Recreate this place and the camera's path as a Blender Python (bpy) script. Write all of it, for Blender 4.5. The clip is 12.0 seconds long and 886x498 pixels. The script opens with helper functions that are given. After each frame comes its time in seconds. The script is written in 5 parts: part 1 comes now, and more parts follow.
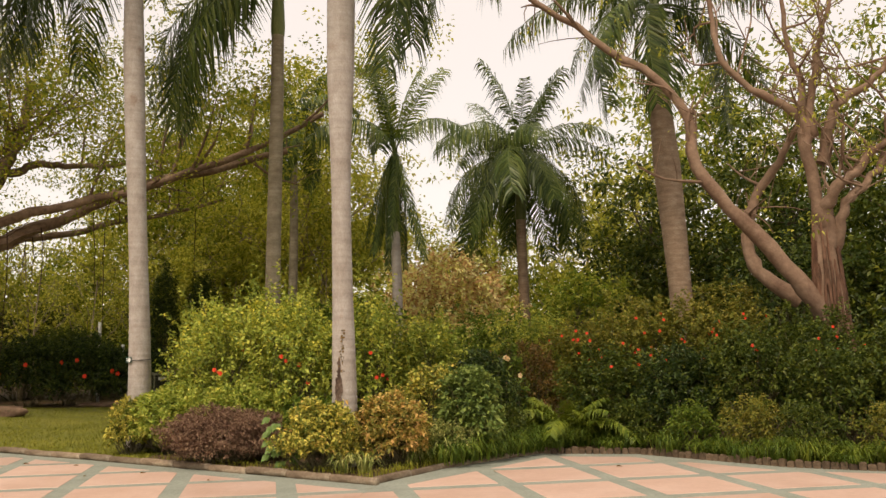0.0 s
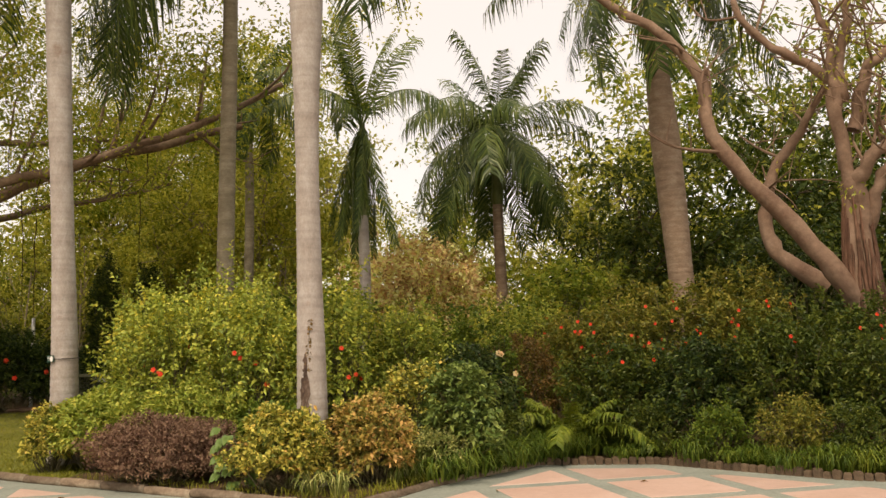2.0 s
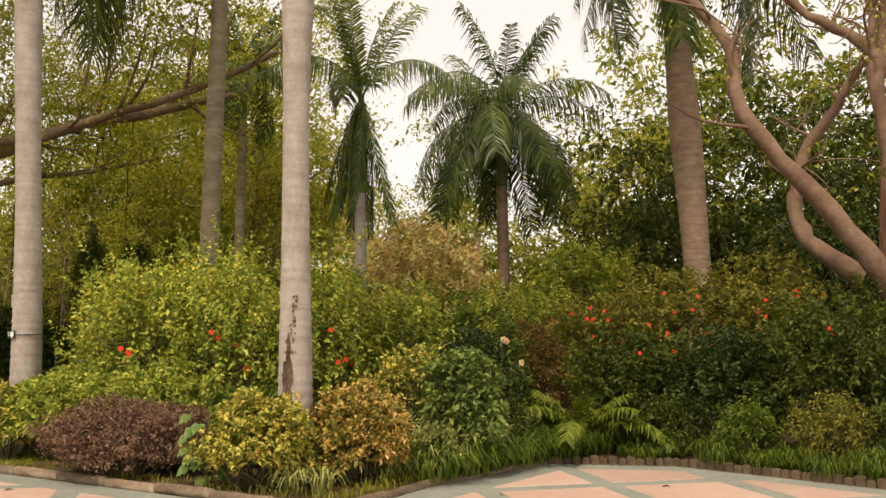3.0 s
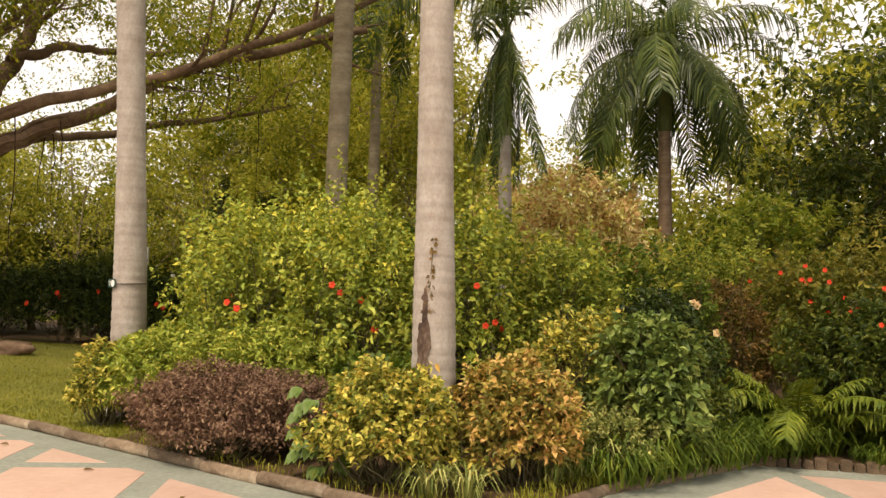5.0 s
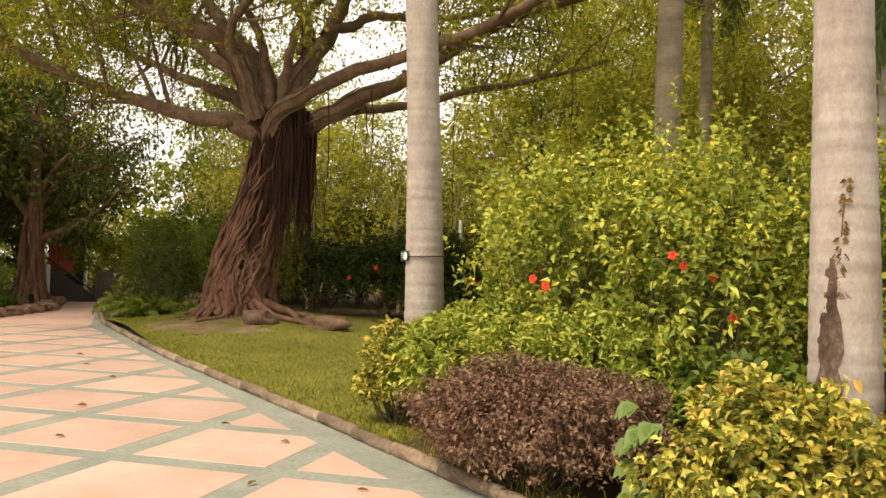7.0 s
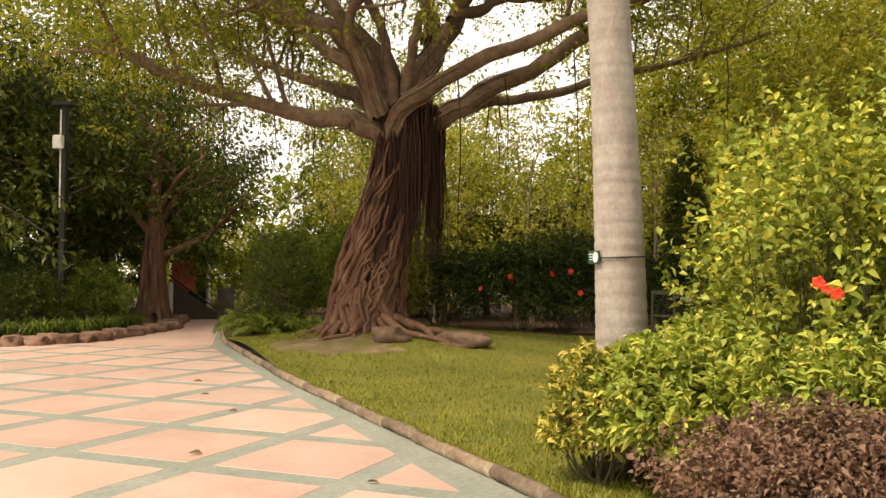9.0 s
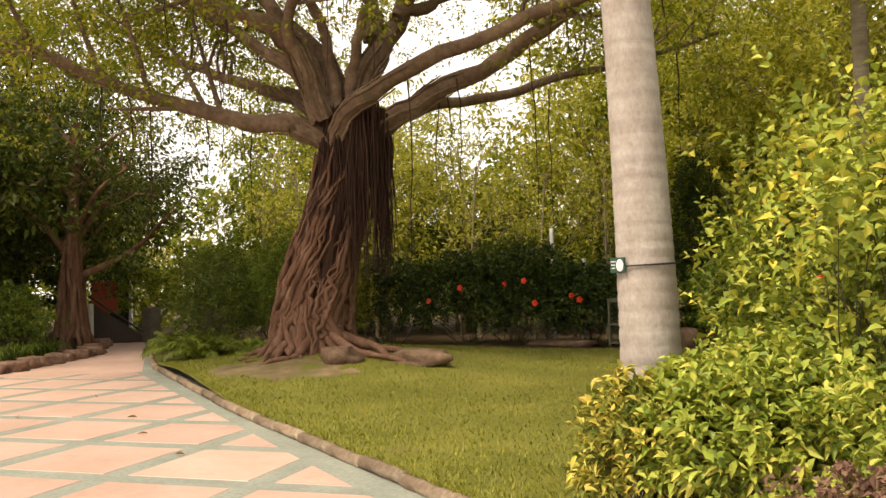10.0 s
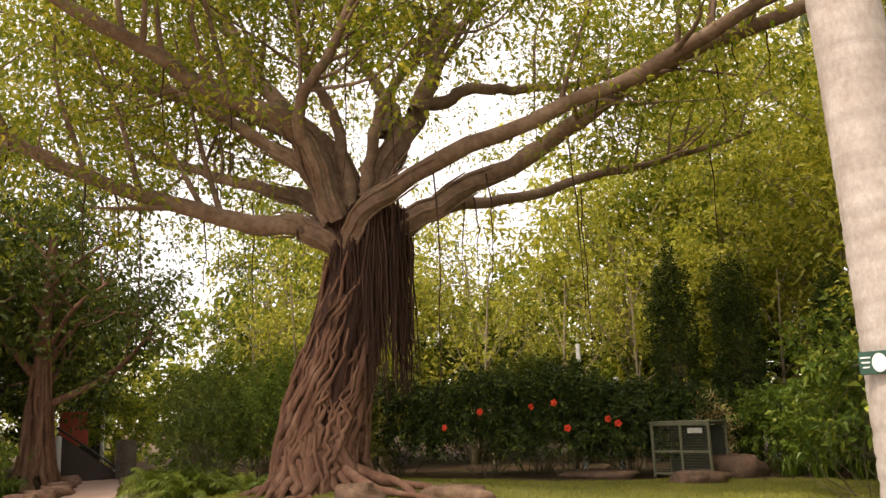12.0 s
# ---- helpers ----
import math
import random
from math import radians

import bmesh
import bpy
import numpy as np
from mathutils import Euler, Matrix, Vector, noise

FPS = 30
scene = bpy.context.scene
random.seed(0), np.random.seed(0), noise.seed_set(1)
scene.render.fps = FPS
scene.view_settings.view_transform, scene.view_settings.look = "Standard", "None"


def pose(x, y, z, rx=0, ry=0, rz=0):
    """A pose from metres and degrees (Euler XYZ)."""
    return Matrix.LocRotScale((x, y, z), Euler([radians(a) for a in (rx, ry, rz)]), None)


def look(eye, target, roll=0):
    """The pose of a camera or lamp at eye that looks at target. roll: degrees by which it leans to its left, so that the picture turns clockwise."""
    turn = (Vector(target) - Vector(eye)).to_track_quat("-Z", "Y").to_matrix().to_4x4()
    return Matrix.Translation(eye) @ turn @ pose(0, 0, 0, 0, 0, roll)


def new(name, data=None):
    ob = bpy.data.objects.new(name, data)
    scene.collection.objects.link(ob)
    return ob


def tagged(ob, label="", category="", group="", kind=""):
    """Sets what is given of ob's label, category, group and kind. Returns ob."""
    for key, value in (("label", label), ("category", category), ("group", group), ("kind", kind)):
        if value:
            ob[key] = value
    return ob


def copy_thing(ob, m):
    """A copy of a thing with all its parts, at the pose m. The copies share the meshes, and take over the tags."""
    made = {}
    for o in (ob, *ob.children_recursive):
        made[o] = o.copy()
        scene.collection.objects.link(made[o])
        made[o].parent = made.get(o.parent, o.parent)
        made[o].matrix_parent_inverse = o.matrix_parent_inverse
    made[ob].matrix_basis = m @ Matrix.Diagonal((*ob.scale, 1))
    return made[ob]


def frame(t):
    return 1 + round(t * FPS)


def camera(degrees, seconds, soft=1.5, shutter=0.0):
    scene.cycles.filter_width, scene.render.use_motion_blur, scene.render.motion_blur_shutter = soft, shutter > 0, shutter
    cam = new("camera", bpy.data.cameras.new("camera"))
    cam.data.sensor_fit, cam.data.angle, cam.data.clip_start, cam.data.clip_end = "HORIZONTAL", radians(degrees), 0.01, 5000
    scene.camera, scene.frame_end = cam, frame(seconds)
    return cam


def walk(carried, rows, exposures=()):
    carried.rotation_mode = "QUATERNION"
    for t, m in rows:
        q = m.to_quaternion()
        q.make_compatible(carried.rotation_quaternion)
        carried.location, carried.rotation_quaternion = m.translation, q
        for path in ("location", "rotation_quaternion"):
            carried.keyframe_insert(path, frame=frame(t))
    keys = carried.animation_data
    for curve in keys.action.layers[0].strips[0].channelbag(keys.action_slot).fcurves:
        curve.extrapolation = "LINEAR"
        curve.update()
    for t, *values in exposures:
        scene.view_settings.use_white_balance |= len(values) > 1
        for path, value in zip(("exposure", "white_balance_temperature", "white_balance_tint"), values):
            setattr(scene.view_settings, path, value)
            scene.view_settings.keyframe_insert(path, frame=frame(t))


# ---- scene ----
cam = camera(54.7, 12.0)
PATH = [
    (0, (1.279, -0.858, 1.731), (1.188, 1.126, 1.972), -0.9),
    (0.5, (1.094, -0.394, 1.72), (0.963, 1.587, 1.963), -0.6),
    (1, (0.898, 0.135, 1.729), (0.752, 2.115, 1.971), -1.4),
    (1.5, (0.814, 0.784, 1.722), (0.748, 2.769, 1.957), -1.9),
    (2, (0.776, 1.413, 1.686), (0.784, 3.399, 1.921), -1.3),
    (2.5, (0.771, 2.026, 1.652), (0.804, 4.014, 1.869), -1.0),
    (2.7, (0.763, 2.265, 1.631), (0.784, 4.254, 1.843), -0.2),
    (4.3, (0.439, 4.181, 1.586), (0.438, 6.169, 1.806), 0.4),
    (4.5, (0.41, 4.395, 1.576), (0.391, 6.384, 1.785), 0.6),
    (5, (0.306, 4.963, 1.562), (0.007, 6.937, 1.687), 1.5),
    (5.5, (0.195, 5.539, 1.577), (-0.248, 7.487, 1.667), 1.6),
    (6, (0.049, 6.087, 1.555), (-0.683, 7.947, 1.612), 2.2),
    (6.5, (-0.175, 6.608, 1.563), (-0.999, 8.43, 1.606), 1.7),
    (7, (-0.472, 7.096, 1.564), (-1.457, 8.835, 1.611), 1.6),
    (7.5, (-0.874, 7.501, 1.575), (-1.965, 9.176, 1.618), 1.7),
    (7.7, (-1.02, 7.686, 1.55), (-2.134, 9.347, 1.596), 1.6),
    (9.3, (-2.433, 8.666, 1.53), (-3.64, 10.26, 1.597), -0.0),
    (9.5, (-2.679, 8.776, 1.536), (-3.85, 10.396, 1.612), -0.2),
    (10, (-3.155, 9.098, 1.571), (-4.212, 10.793, 1.661), -1.5),
    (10.5, (-3.634, 9.431, 1.608), (-4.658, 11.134, 1.829), -2.5),
    (11, (-4.082, 9.725, 1.609), (-5.099, 11.412, 1.954), -2.5),
    (11.5, (-4.512, 10.057, 1.604), (-5.522, 11.738, 1.995), -2.4),
    (12, (-4.953, 10.344, 1.541), (-5.939, 12.042, 1.919), -2.3),
]
walk(cam, [(t, look(eye, target, roll)) for t, eye, target, roll in PATH],
     [(0.0, -0.20, 7750, 17), (2.5, -0.13, 7800, 17), (4.5, 0.02, 7900, 17), (6.5, 0.22, 7900, 16), (9.5, 0.34, 7850, 16), (12.0, 0.56, 7250, 20)])

# ---- light: a bright overcast sky and a very soft sun ----
SUN_EL, SUN_AZ = radians(58), radians(201)
world = bpy.data.worlds.new("world")
scene.world = world
world.use_nodes = True
wn, wl = world.node_tree.nodes, world.node_tree.links
wn.clear()
sky = wn.new("ShaderNodeTexSky")
sky.sky_type, sky.sun_disc, sky.sun_elevation, sky.sun_rotation = "NISHITA", False, SUN_EL, SUN_AZ
bg_sky, bg_cloud, add, wout = wn.new("ShaderNodeBackground"), wn.new("ShaderNodeBackground"), wn.new("ShaderNodeAddShader"), wn.new("ShaderNodeOutputWorld")
bg_sky.inputs["Strength"].default_value = 0.05
bg_cloud.inputs["Color"].default_value = (1.0, 0.985, 0.96, 1)
bg_cloud.inputs["Strength"].default_value = 0.95
wl.new(sky.outputs[0], bg_sky.inputs[0])
wl.new(bg_sky.outputs[0], add.inputs[0])
wl.new(bg_cloud.outputs[0], add.inputs[1])
wl.new(add.outputs[0], wout.inputs[0])
sun_data = bpy.data.lights.new("sun", "SUN")
sun_data.energy, sun_data.angle, sun_data.color = 3.2, radians(10), (1.0, 0.95, 0.86)
sun = new("sun", sun_data)
sun.matrix_world = look((-14, -14, 45), (-4, 12, 0))

# ---- materials ----


def nodes_of(name, rough=0.8, spec=0.3):
    m = bpy.data.materials.new(name)
    m.use_nodes = True
    nt = m.node_tree
    b = nt.nodes["Principled BSDF"]
    b.inputs["Roughness"].default_value = rough
    b.inputs["Specular IOR Level"].default_value = spec
    return m, nt.nodes, nt.links, b


def ramp_of(n, stops):
    r = n.new("ShaderNodeValToRGB")
    e = r.color_ramp.elements
    e[0].position, e[0].color = stops[0][0], (*stops[0][1], 1)
    e[1].position, e[1].color = stops[-1][0], (*stops[-1][1], 1)
    for p, c in stops[1:-1]:
        k = e.new(p)
        k.color = (*c, 1)
    return r


def noise_of(n, l, scale, detail=4, rough=0.6, stretch=None, kind="Object"):
    co = n.new("ShaderNodeTexCoord")
    t = n.new("ShaderNodeTexNoise")
    t.inputs["Scale"].default_value, t.inputs["Detail"].default_value, t.inputs["Roughness"].default_value = scale, detail, rough
    if stretch:
        mp = n.new("ShaderNodeMapping")
        mp.inputs["Scale"].default_value = stretch
        l.new(co.outputs[kind], mp.inputs[0])
        l.new(mp.outputs[0], t.inputs["Vector"])
    else:
        l.new(co.outputs[kind], t.inputs["Vector"])
    return t


def mixed(n, l, a, b, f, mode="MIX"):
    x = n.new("ShaderNodeMix")
    x.data_type, x.blend_type = "RGBA", mode
    for sock, v in ((x.inputs["Factor"], f), (x.inputs["A"], a), (x.inputs["B"], b)):
        if hasattr(v, "is_linked"):
            l.new(v, sock)
        else:
            sock.default_value = v
    return x.outputs["Result"]


LEAF_TONE = (1.36, 1.27, 0.70)


def leaf_material(name, stops, rough=0.45, glow=0.35, patch=0.5, tone=1.0):
    """Foliage: a colour for each leaf, patches over the plant, light through the blade."""
    m, n, l, b = nodes_of(name, rough, 0.22)
    stops = [(p, (min(0.8, c[0] * LEAF_TONE[0] * tone), min(0.8, c[1] * LEAF_TONE[1] * tone), c[2] * LEAF_TONE[2] * tone)) for p, c in stops]
    geo = n.new("ShaderNodeNewGeometry")
    r = ramp_of(n, stops)
    big = noise_of(n, l, 0.9, 3)
    f = n.new("ShaderNodeMath")
    f.operation = "MULTIPLY_ADD"
    l.new(big.outputs["Fac"], f.inputs[0])
    f.inputs[1].default_value = patch * 2
    f.inputs[2].default_value = -patch
    g = n.new("ShaderNodeMath")
    g.operation = "ADD"
    g.use_clamp = True
    l.new(geo.outputs["Random Per Island"], g.inputs[0])
    l.new(f.outputs[0], g.inputs[1])
    l.new(g.outputs[0], r.inputs[0])
    l.new(r.outputs[0], b.inputs["Base Color"])
    tr = n.new("ShaderNodeBsdfTranslucent")
    warm = mixed(n, l, r.outputs[0], (1.12, 1.05, 0.72, 1), 1.0, "MULTIPLY")
    l.new(warm, tr.inputs["Color"])
    mx = n.new("ShaderNodeMixShader")
    mx.inputs[0].default_value = glow
    l.new(b.outputs[0], mx.inputs[1])
    l.new(tr.outputs[0], mx.inputs[2])
    l.new(mx.outputs[0], n["Material Output"].inputs["Surface"])
    return m


def rough_material(name, stops, scale, stretch=None, rough=0.85, bump=0.4, fine=6.0, dirt=None, per_object=0.0, fleck=(0.72, 1.12), rings=0.0):
    m, n, l, b = nodes_of(name, rough, 0.25)
    t = noise_of(n, l, scale, 5, 0.65, stretch)
    r = ramp_of(n, stops)
    l.new(t.outputs["Fac"], r.inputs[0])
    col = r.outputs[0]
    t2 = noise_of(n, l, scale * fine, 5, 0.7, stretch)
    sp = ramp_of(n, [(0.3, (fleck[0],) * 3), (0.7, (fleck[1],) * 3)])
    l.new(t2.outputs["Fac"], sp.inputs[0])
    col = mixed(n, l, col, sp.outputs[0], 1.0, "MULTIPLY")
    if rings:
        t4 = noise_of(n, l, 1.0, 3, 0.6, (0.5, 0.5, 11.0))
        rr = ramp_of(n, [(0.40, (1 - rings,) * 3), (0.56, (1.03,) * 3)])
        l.new(t4.outputs["Fac"], rr.inputs[0])
        col = mixed(n, l, col, rr.outputs[0], 1.0, "MULTIPLY")
    if dirt:
        t3 = noise_of(n, l, dirt[1], 4, 0.7)
        k = ramp_of(n, [(dirt[2], (0, 0, 0)), (dirt[2] + 0.14, (1, 1, 1))])
        l.new(t3.outputs["Fac"], k.inputs[0])
        col = mixed(n, l, col, (*dirt[0], 1), k.outputs[0])
    if per_object:
        oi = n.new("ShaderNodeObjectInfo")
        k = ramp_of(n, [(0, (1 - per_object,) * 3), (1, (1 + per_object,) * 3)])
        l.new(oi.outputs["Random"], k.inputs[0])
        col = mixed(n, l, col, k.outputs[0], 1.0, "MULTIPLY")
    l.new(col, b.inputs["Base Color"])
    bp = n.new("ShaderNodeBump")
    bp.inputs["Strength"].default_value, bp.inputs["Distance"].default_value = bump, 0.02
    l.new(t2.outputs["Fac"], bp.inputs["Height"])
    l.new(bp.outputs[0], b.inputs["Normal"])
    return m


def plain(name, colour, rough=0.6, metal=0.0):
    m, n, l, b = nodes_of(name, rough, 0.4)
    t = noise_of(n, l, 14, 4)
    k = ramp_of(n, [(0.3, tuple(c * 0.82 for c in colour)), (0.7, tuple(min(1, c * 1.1) for c in colour))])
    l.new(t.outputs["Fac"], k.inputs[0])
    l.new(k.outputs[0], b.inputs["Base Color"])
    b.inputs["Metallic"].default_value = metal
    return m


SLAB = rough_material("pink_slab", [(0.3, (0.48, 0.31, 0.235)), (0.55, (0.555, 0.38, 0.30)), (0.75, (0.605, 0.44, 0.365))], 0.9, rough=0.5, bump=0.12, fine=14, fleck=(0.90, 1.05), dirt=((0.40, 0.27, 0.19), 2.2, 0.62), per_object=0.09)
BAND = rough_material("grey_band", [(0.3, (0.225, 0.245, 0.20)), (0.7, (0.315, 0.335, 0.275))], 1.6, rough=0.75, bump=0.2, fine=12, dirt=((0.22, 0.18, 0.13), 3.0, 0.64))
KERB = rough_material("mossy_concrete", [(0.3, (0.11, 0.075, 0.048)), (0.5, (0.24, 0.175, 0.115)), (0.72, (0.42, 0.35, 0.25))], 3.5, bump=0.9, fine=5, dirt=((0.07, 0.05, 0.025), 1.6, 0.54), per_object=0.3)
EDGE_ROCK = rough_material("red_brown_rock", [(0.3, (0.16, 0.09, 0.06)), (0.6, (0.29, 0.18, 0.125)), (0.8, (0.42, 0.29, 0.21))], 2.6, bump=0.9, fine=6, dirt=((0.10, 0.09, 0.04), 1.7, 0.62), per_object=0.25)
BRICK = rough_material("edging_brick", [(0.3, (0.09, 0.06, 0.037)), (0.7, (0.23, 0.16, 0.10))], 7, bump=0.6, dirt=((0.07, 0.08, 0.03), 4.0, 0.55), per_object=0.25)
SOIL = rough_material("bed_soil", [(0.3, (0.045, 0.026, 0.014)), (0.55, (0.10, 0.06, 0.03)), (0.75, (0.15, 0.10, 0.05))], 2.5, bump=0.9, fine=12, dirt=((0.05, 0.07, 0.015), 1.1, 0.55))
LITTER = rough_material("worn_turf", [(0.3, (0.10, 0.085, 0.03)), (0.5, (0.20, 0.145, 0.07)), (0.72, (0.30, 0.22, 0.12))], 1.8, bump=0.8, fine=16, dirt=((0.13, 0.14, 0.025), 1.3, 0.5))
TURF = rough_material("lawn_turf", [(0.3, (0.11, 0.12, 0.015)), (0.55, (0.17, 0.17, 0.028)), (0.75, (0.24, 0.22, 0.045))], 0.7, bump=0.8, fine=40, dirt=((0.16, 0.12, 0.06), 0.55, 0.66))
ROCK = rough_material("brown_rock", [(0.3, (0.09, 0.055, 0.033)), (0.6, (0.20, 0.125, 0.08)), (0.8, (0.32, 0.215, 0.145))], 2.6, bump=0.9, fine=6, dirt=((0.08, 0.08, 0.03), 1.7, 0.6), per_object=0.2)
PALM_BARK = rough_material("palm_bark", [(0.28, (0.31, 0.26, 0.215)), (0.5, (0.40, 0.355, 0.305)), (0.72, (0.48, 0.44, 0.39))], 2.6, (2.0, 2.0, 1.1), bump=0.35, fine=9, dirt=((0.25, 0.175, 0.125), 2.4, 0.62), fleck=(0.80, 1.08), rings=0.09)
PALM_OLIVE = rough_material("palm_bark_olive", [(0.25, (0.17, 0.135, 0.085)), (0.5, (0.25, 0.21, 0.14)), (0.75, (0.34, 0.30, 0.21))], 1.5, (2.5, 2.5, 5.0), bump=0.25, fine=7, dirt=((0.09, 0.075, 0.045), 1.4, 0.62), fleck=(0.80, 1.08), rings=0.09)
PALM_BROWN = rough_material("palm_bark_brown", [(0.25, (0.20, 0.13, 0.085)), (0.5, (0.30, 0.21, 0.14)), (0.75, (0.40, 0.31, 0.22))], 1.5, (2.5, 2.5, 5.0), bump=0.25, fine=7, dirt=((0.10, 0.07, 0.04), 1.4, 0.62), fleck=(0.80, 1.08), rings=0.09)
ROT = rough_material("rotted_bark", [(0.35, (0.045, 0.028, 0.02)), (0.5, (0.13, 0.085, 0.06)), (0.62, (0.28, 0.215, 0.165))], 6.0, (1, 1, 0.6), bump=0.9, fine=5, fleck=(0.6, 1.15))
SHAFT = rough_material("crownshaft_green", [(0.3, (0.10, 0.13, 0.04)), (0.7, (0.18, 0.20, 0.07))], 2, (4, 4, 0.7), rough=0.5, bump=0.1)
BANYAN = rough_material("banyan_bark", [(0.25, (0.085, 0.038, 0.024)), (0.5, (0.19, 0.098, 0.06)), (0.78, (0.31, 0.19, 0.122))], 1.6, (3, 3, 0.7), bump=0.8, fine=6, dirt=((0.055, 0.03, 0.018), 0.8, 0.58))
BANYAN_LIMB = rough_material("banyan_limb_bark", [(0.25, (0.10, 0.06, 0.038)), (0.5, (0.19, 0.125, 0.082)), (0.78, (0.31, 0.22, 0.15))], 1.3, bump=0.6, fine=8, dirt=((0.07, 0.07, 0.03), 0.9, 0.6))
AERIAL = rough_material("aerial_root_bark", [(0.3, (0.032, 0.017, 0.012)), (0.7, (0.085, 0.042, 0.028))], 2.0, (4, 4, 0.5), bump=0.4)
FIG_BARK = rough_material("fig_bark", [(0.25, (0.15, 0.085, 0.055)), (0.5, (0.25, 0.16, 0.105)), (0.78, (0.36, 0.25, 0.175))], 1.6, bump=0.6, fine=7, dirt=((0.13, 0.075, 0.045), 1.1, 0.6))
BARK = rough_material("tree_bark", [(0.3, (0.055, 0.04, 0.025)), (0.7, (0.16, 0.12, 0.075))], 2.0, (3, 3, 0.8), bump=0.5)
PALE_BARK = rough_material("pale_bark", [(0.3, (0.19, 0.15, 0.09)), (0.7, (0.38, 0.31, 0.20))], 2.0, (3, 3, 0.8), bump=0.4)
STEM = plain("green_stem", (0.10, 0.085, 0.04), 0.7)

L_BANYAN = leaf_material("banyan_leaf", [(0.0, (0.05, 0.075, 0.012)), (0.45, (0.10, 0.13, 0.022)), (0.8, (0.16, 0.17, 0.04)), (1.0, (0.22, 0.215, 0.06))], glow=0.5, tone=1.55)
L_WOOD = leaf_material("woodland_leaf", [(0.0, (0.035, 0.06, 0.014)), (0.5, (0.075, 0.105, 0.022)), (1.0, (0.16, 0.17, 0.055))], glow=0.48, tone=1.9)
L_LIGHT = leaf_material("light_woodland_leaf", [(0.0, (0.075, 0.095, 0.025)), (0.5, (0.15, 0.17, 0.05)), (1.0, (0.25, 0.25, 0.09))], glow=0.48, tone=1.85)
L_DARK = leaf_material("dark_leaf", [(0.0, (0.010, 0.022, 0.008)), (0.6, (0.024, 0.044, 0.014)), (1.0, (0.085, 0.115, 0.038))], glow=0.12, tone=1.15)
L_DEEP = leaf_material("deep_green_leaf", [(0.0, (0.018, 0.034, 0.010)), (0.5, (0.042, 0.065, 0.018)), (1.0, (0.09, 0.11, 0.03))], glow=0.25, tone=1.25)
L_MID = leaf_material("shrub_leaf", [(0.0, (0.025, 0.05, 0.012)), (0.5, (0.055, 0.09, 0.02)), (1.0, (0.11, 0.14, 0.035))], glow=0.28, tone=1.5)
L_HIB = leaf_material("hibiscus_leaf", [(0.0, (0.05, 0.075, 0.02)), (0.35, (0.105, 0.14, 0.04)), (0.85, (0.18, 0.20, 0.06)), (1.0, (0.29, 0.27, 0.08))], glow=0.14, tone=1.95)
L_OLIVE = leaf_material("olive_leaf", [(0.0, (0.05, 0.065, 0.018)), (0.5, (0.10, 0.11, 0.03)), (1.0, (0.17, 0.15, 0.05))], glow=0.2, tone=1.35)
L_GOLD = leaf_material("gold_edged_leaf", [(0.0, (0.05, 0.075, 0.02)), (0.35, (0.14, 0.155, 0.045)), (0.7, (0.28, 0.265, 0.09)), (0.93, (0.42, 0.37, 0.15)), (1.0, (0.42, 0.28, 0.14))], glow=0.1, patch=0.45, tone=1.3)
L_LIME = leaf_material("lime_leaf", [(0.0, (0.075, 0.115, 0.03)), (0.35, (0.135, 0.18, 0.05)), (0.75, (0.20, 0.235, 0.075)), (1.0, (0.30, 0.29, 0.11))], glow=0.14, patch=0.3, tone=1.5)
L_ORANGE = leaf_material("orange_tipped_leaf", [(0.0, (0.065, 0.075, 0.025)), (0.4, (0.165, 0.15, 0.055)), (0.7, (0.28, 0.21, 0.095)), (0.9, (0.35, 0.22, 0.13)), (1.0, (0.42, 0.28, 0.19))], glow=0.1, patch=0.5, tone=1.3)
L_PURPLE = leaf_material("purple_leaf", [(0.0, (0.075, 0.045, 0.055)), (0.5, (0.128, 0.08, 0.094)), (1.0, (0.19, 0.135, 0.15))], glow=0.12, rough=0.8, tone=1.3)
L_COPPER = leaf_material("copper_leaf", [(0.0, (0.10, 0.07, 0.045)), (0.35, (0.22, 0.155, 0.14)), (0.7, (0.42, 0.26, 0.25)), (1.0, (0.38, 0.31, 0.18))], glow=0.35, tone=2.4)
L_BLUE = leaf_material("blue_green_leaf", [(0.0, (0.035, 0.065, 0.026)), (0.5, (0.085, 0.13, 0.052)), (1.0, (0.155, 0.20, 0.09))], glow=0.08, tone=1.25)
L_WHITE = leaf_material("white_edged_leaf", [(0.0, (0.08, 0.12, 0.045)), (0.5, (0.22, 0.26, 0.13)), (1.0, (0.46, 0.46, 0.30))], glow=0.15, tone=0.9)
L_BROWN = leaf_material("withered_leaf", [(0.0, (0.05, 0.04, 0.02)), (0.5, (0.13, 0.085, 0.04)), (1.0, (0.20, 0.12, 0.06))], glow=0.15)
L_MALLOW = leaf_material("mallow_leaf", [(0.0, (0.07, 0.13, 0.05)), (1.0, (0.11, 0.18, 0.07))], glow=0.12, tone=0.9)
L_FERN = leaf_material("fern_leaf", [(0.0, (0.06, 0.10, 0.02)), (0.5, (0.11, 0.155, 0.03)), (1.0, (0.18, 0.22, 0.05))], glow=0.2, tone=0.9)
L_GRASS = leaf_material("grass_blade", [(0.0, (0.09, 0.11, 0.015)), (0.5, (0.15, 0.17, 0.028)), (1.0, (0.26, 0.25, 0.06))], glow=0.2, tone=1.0)
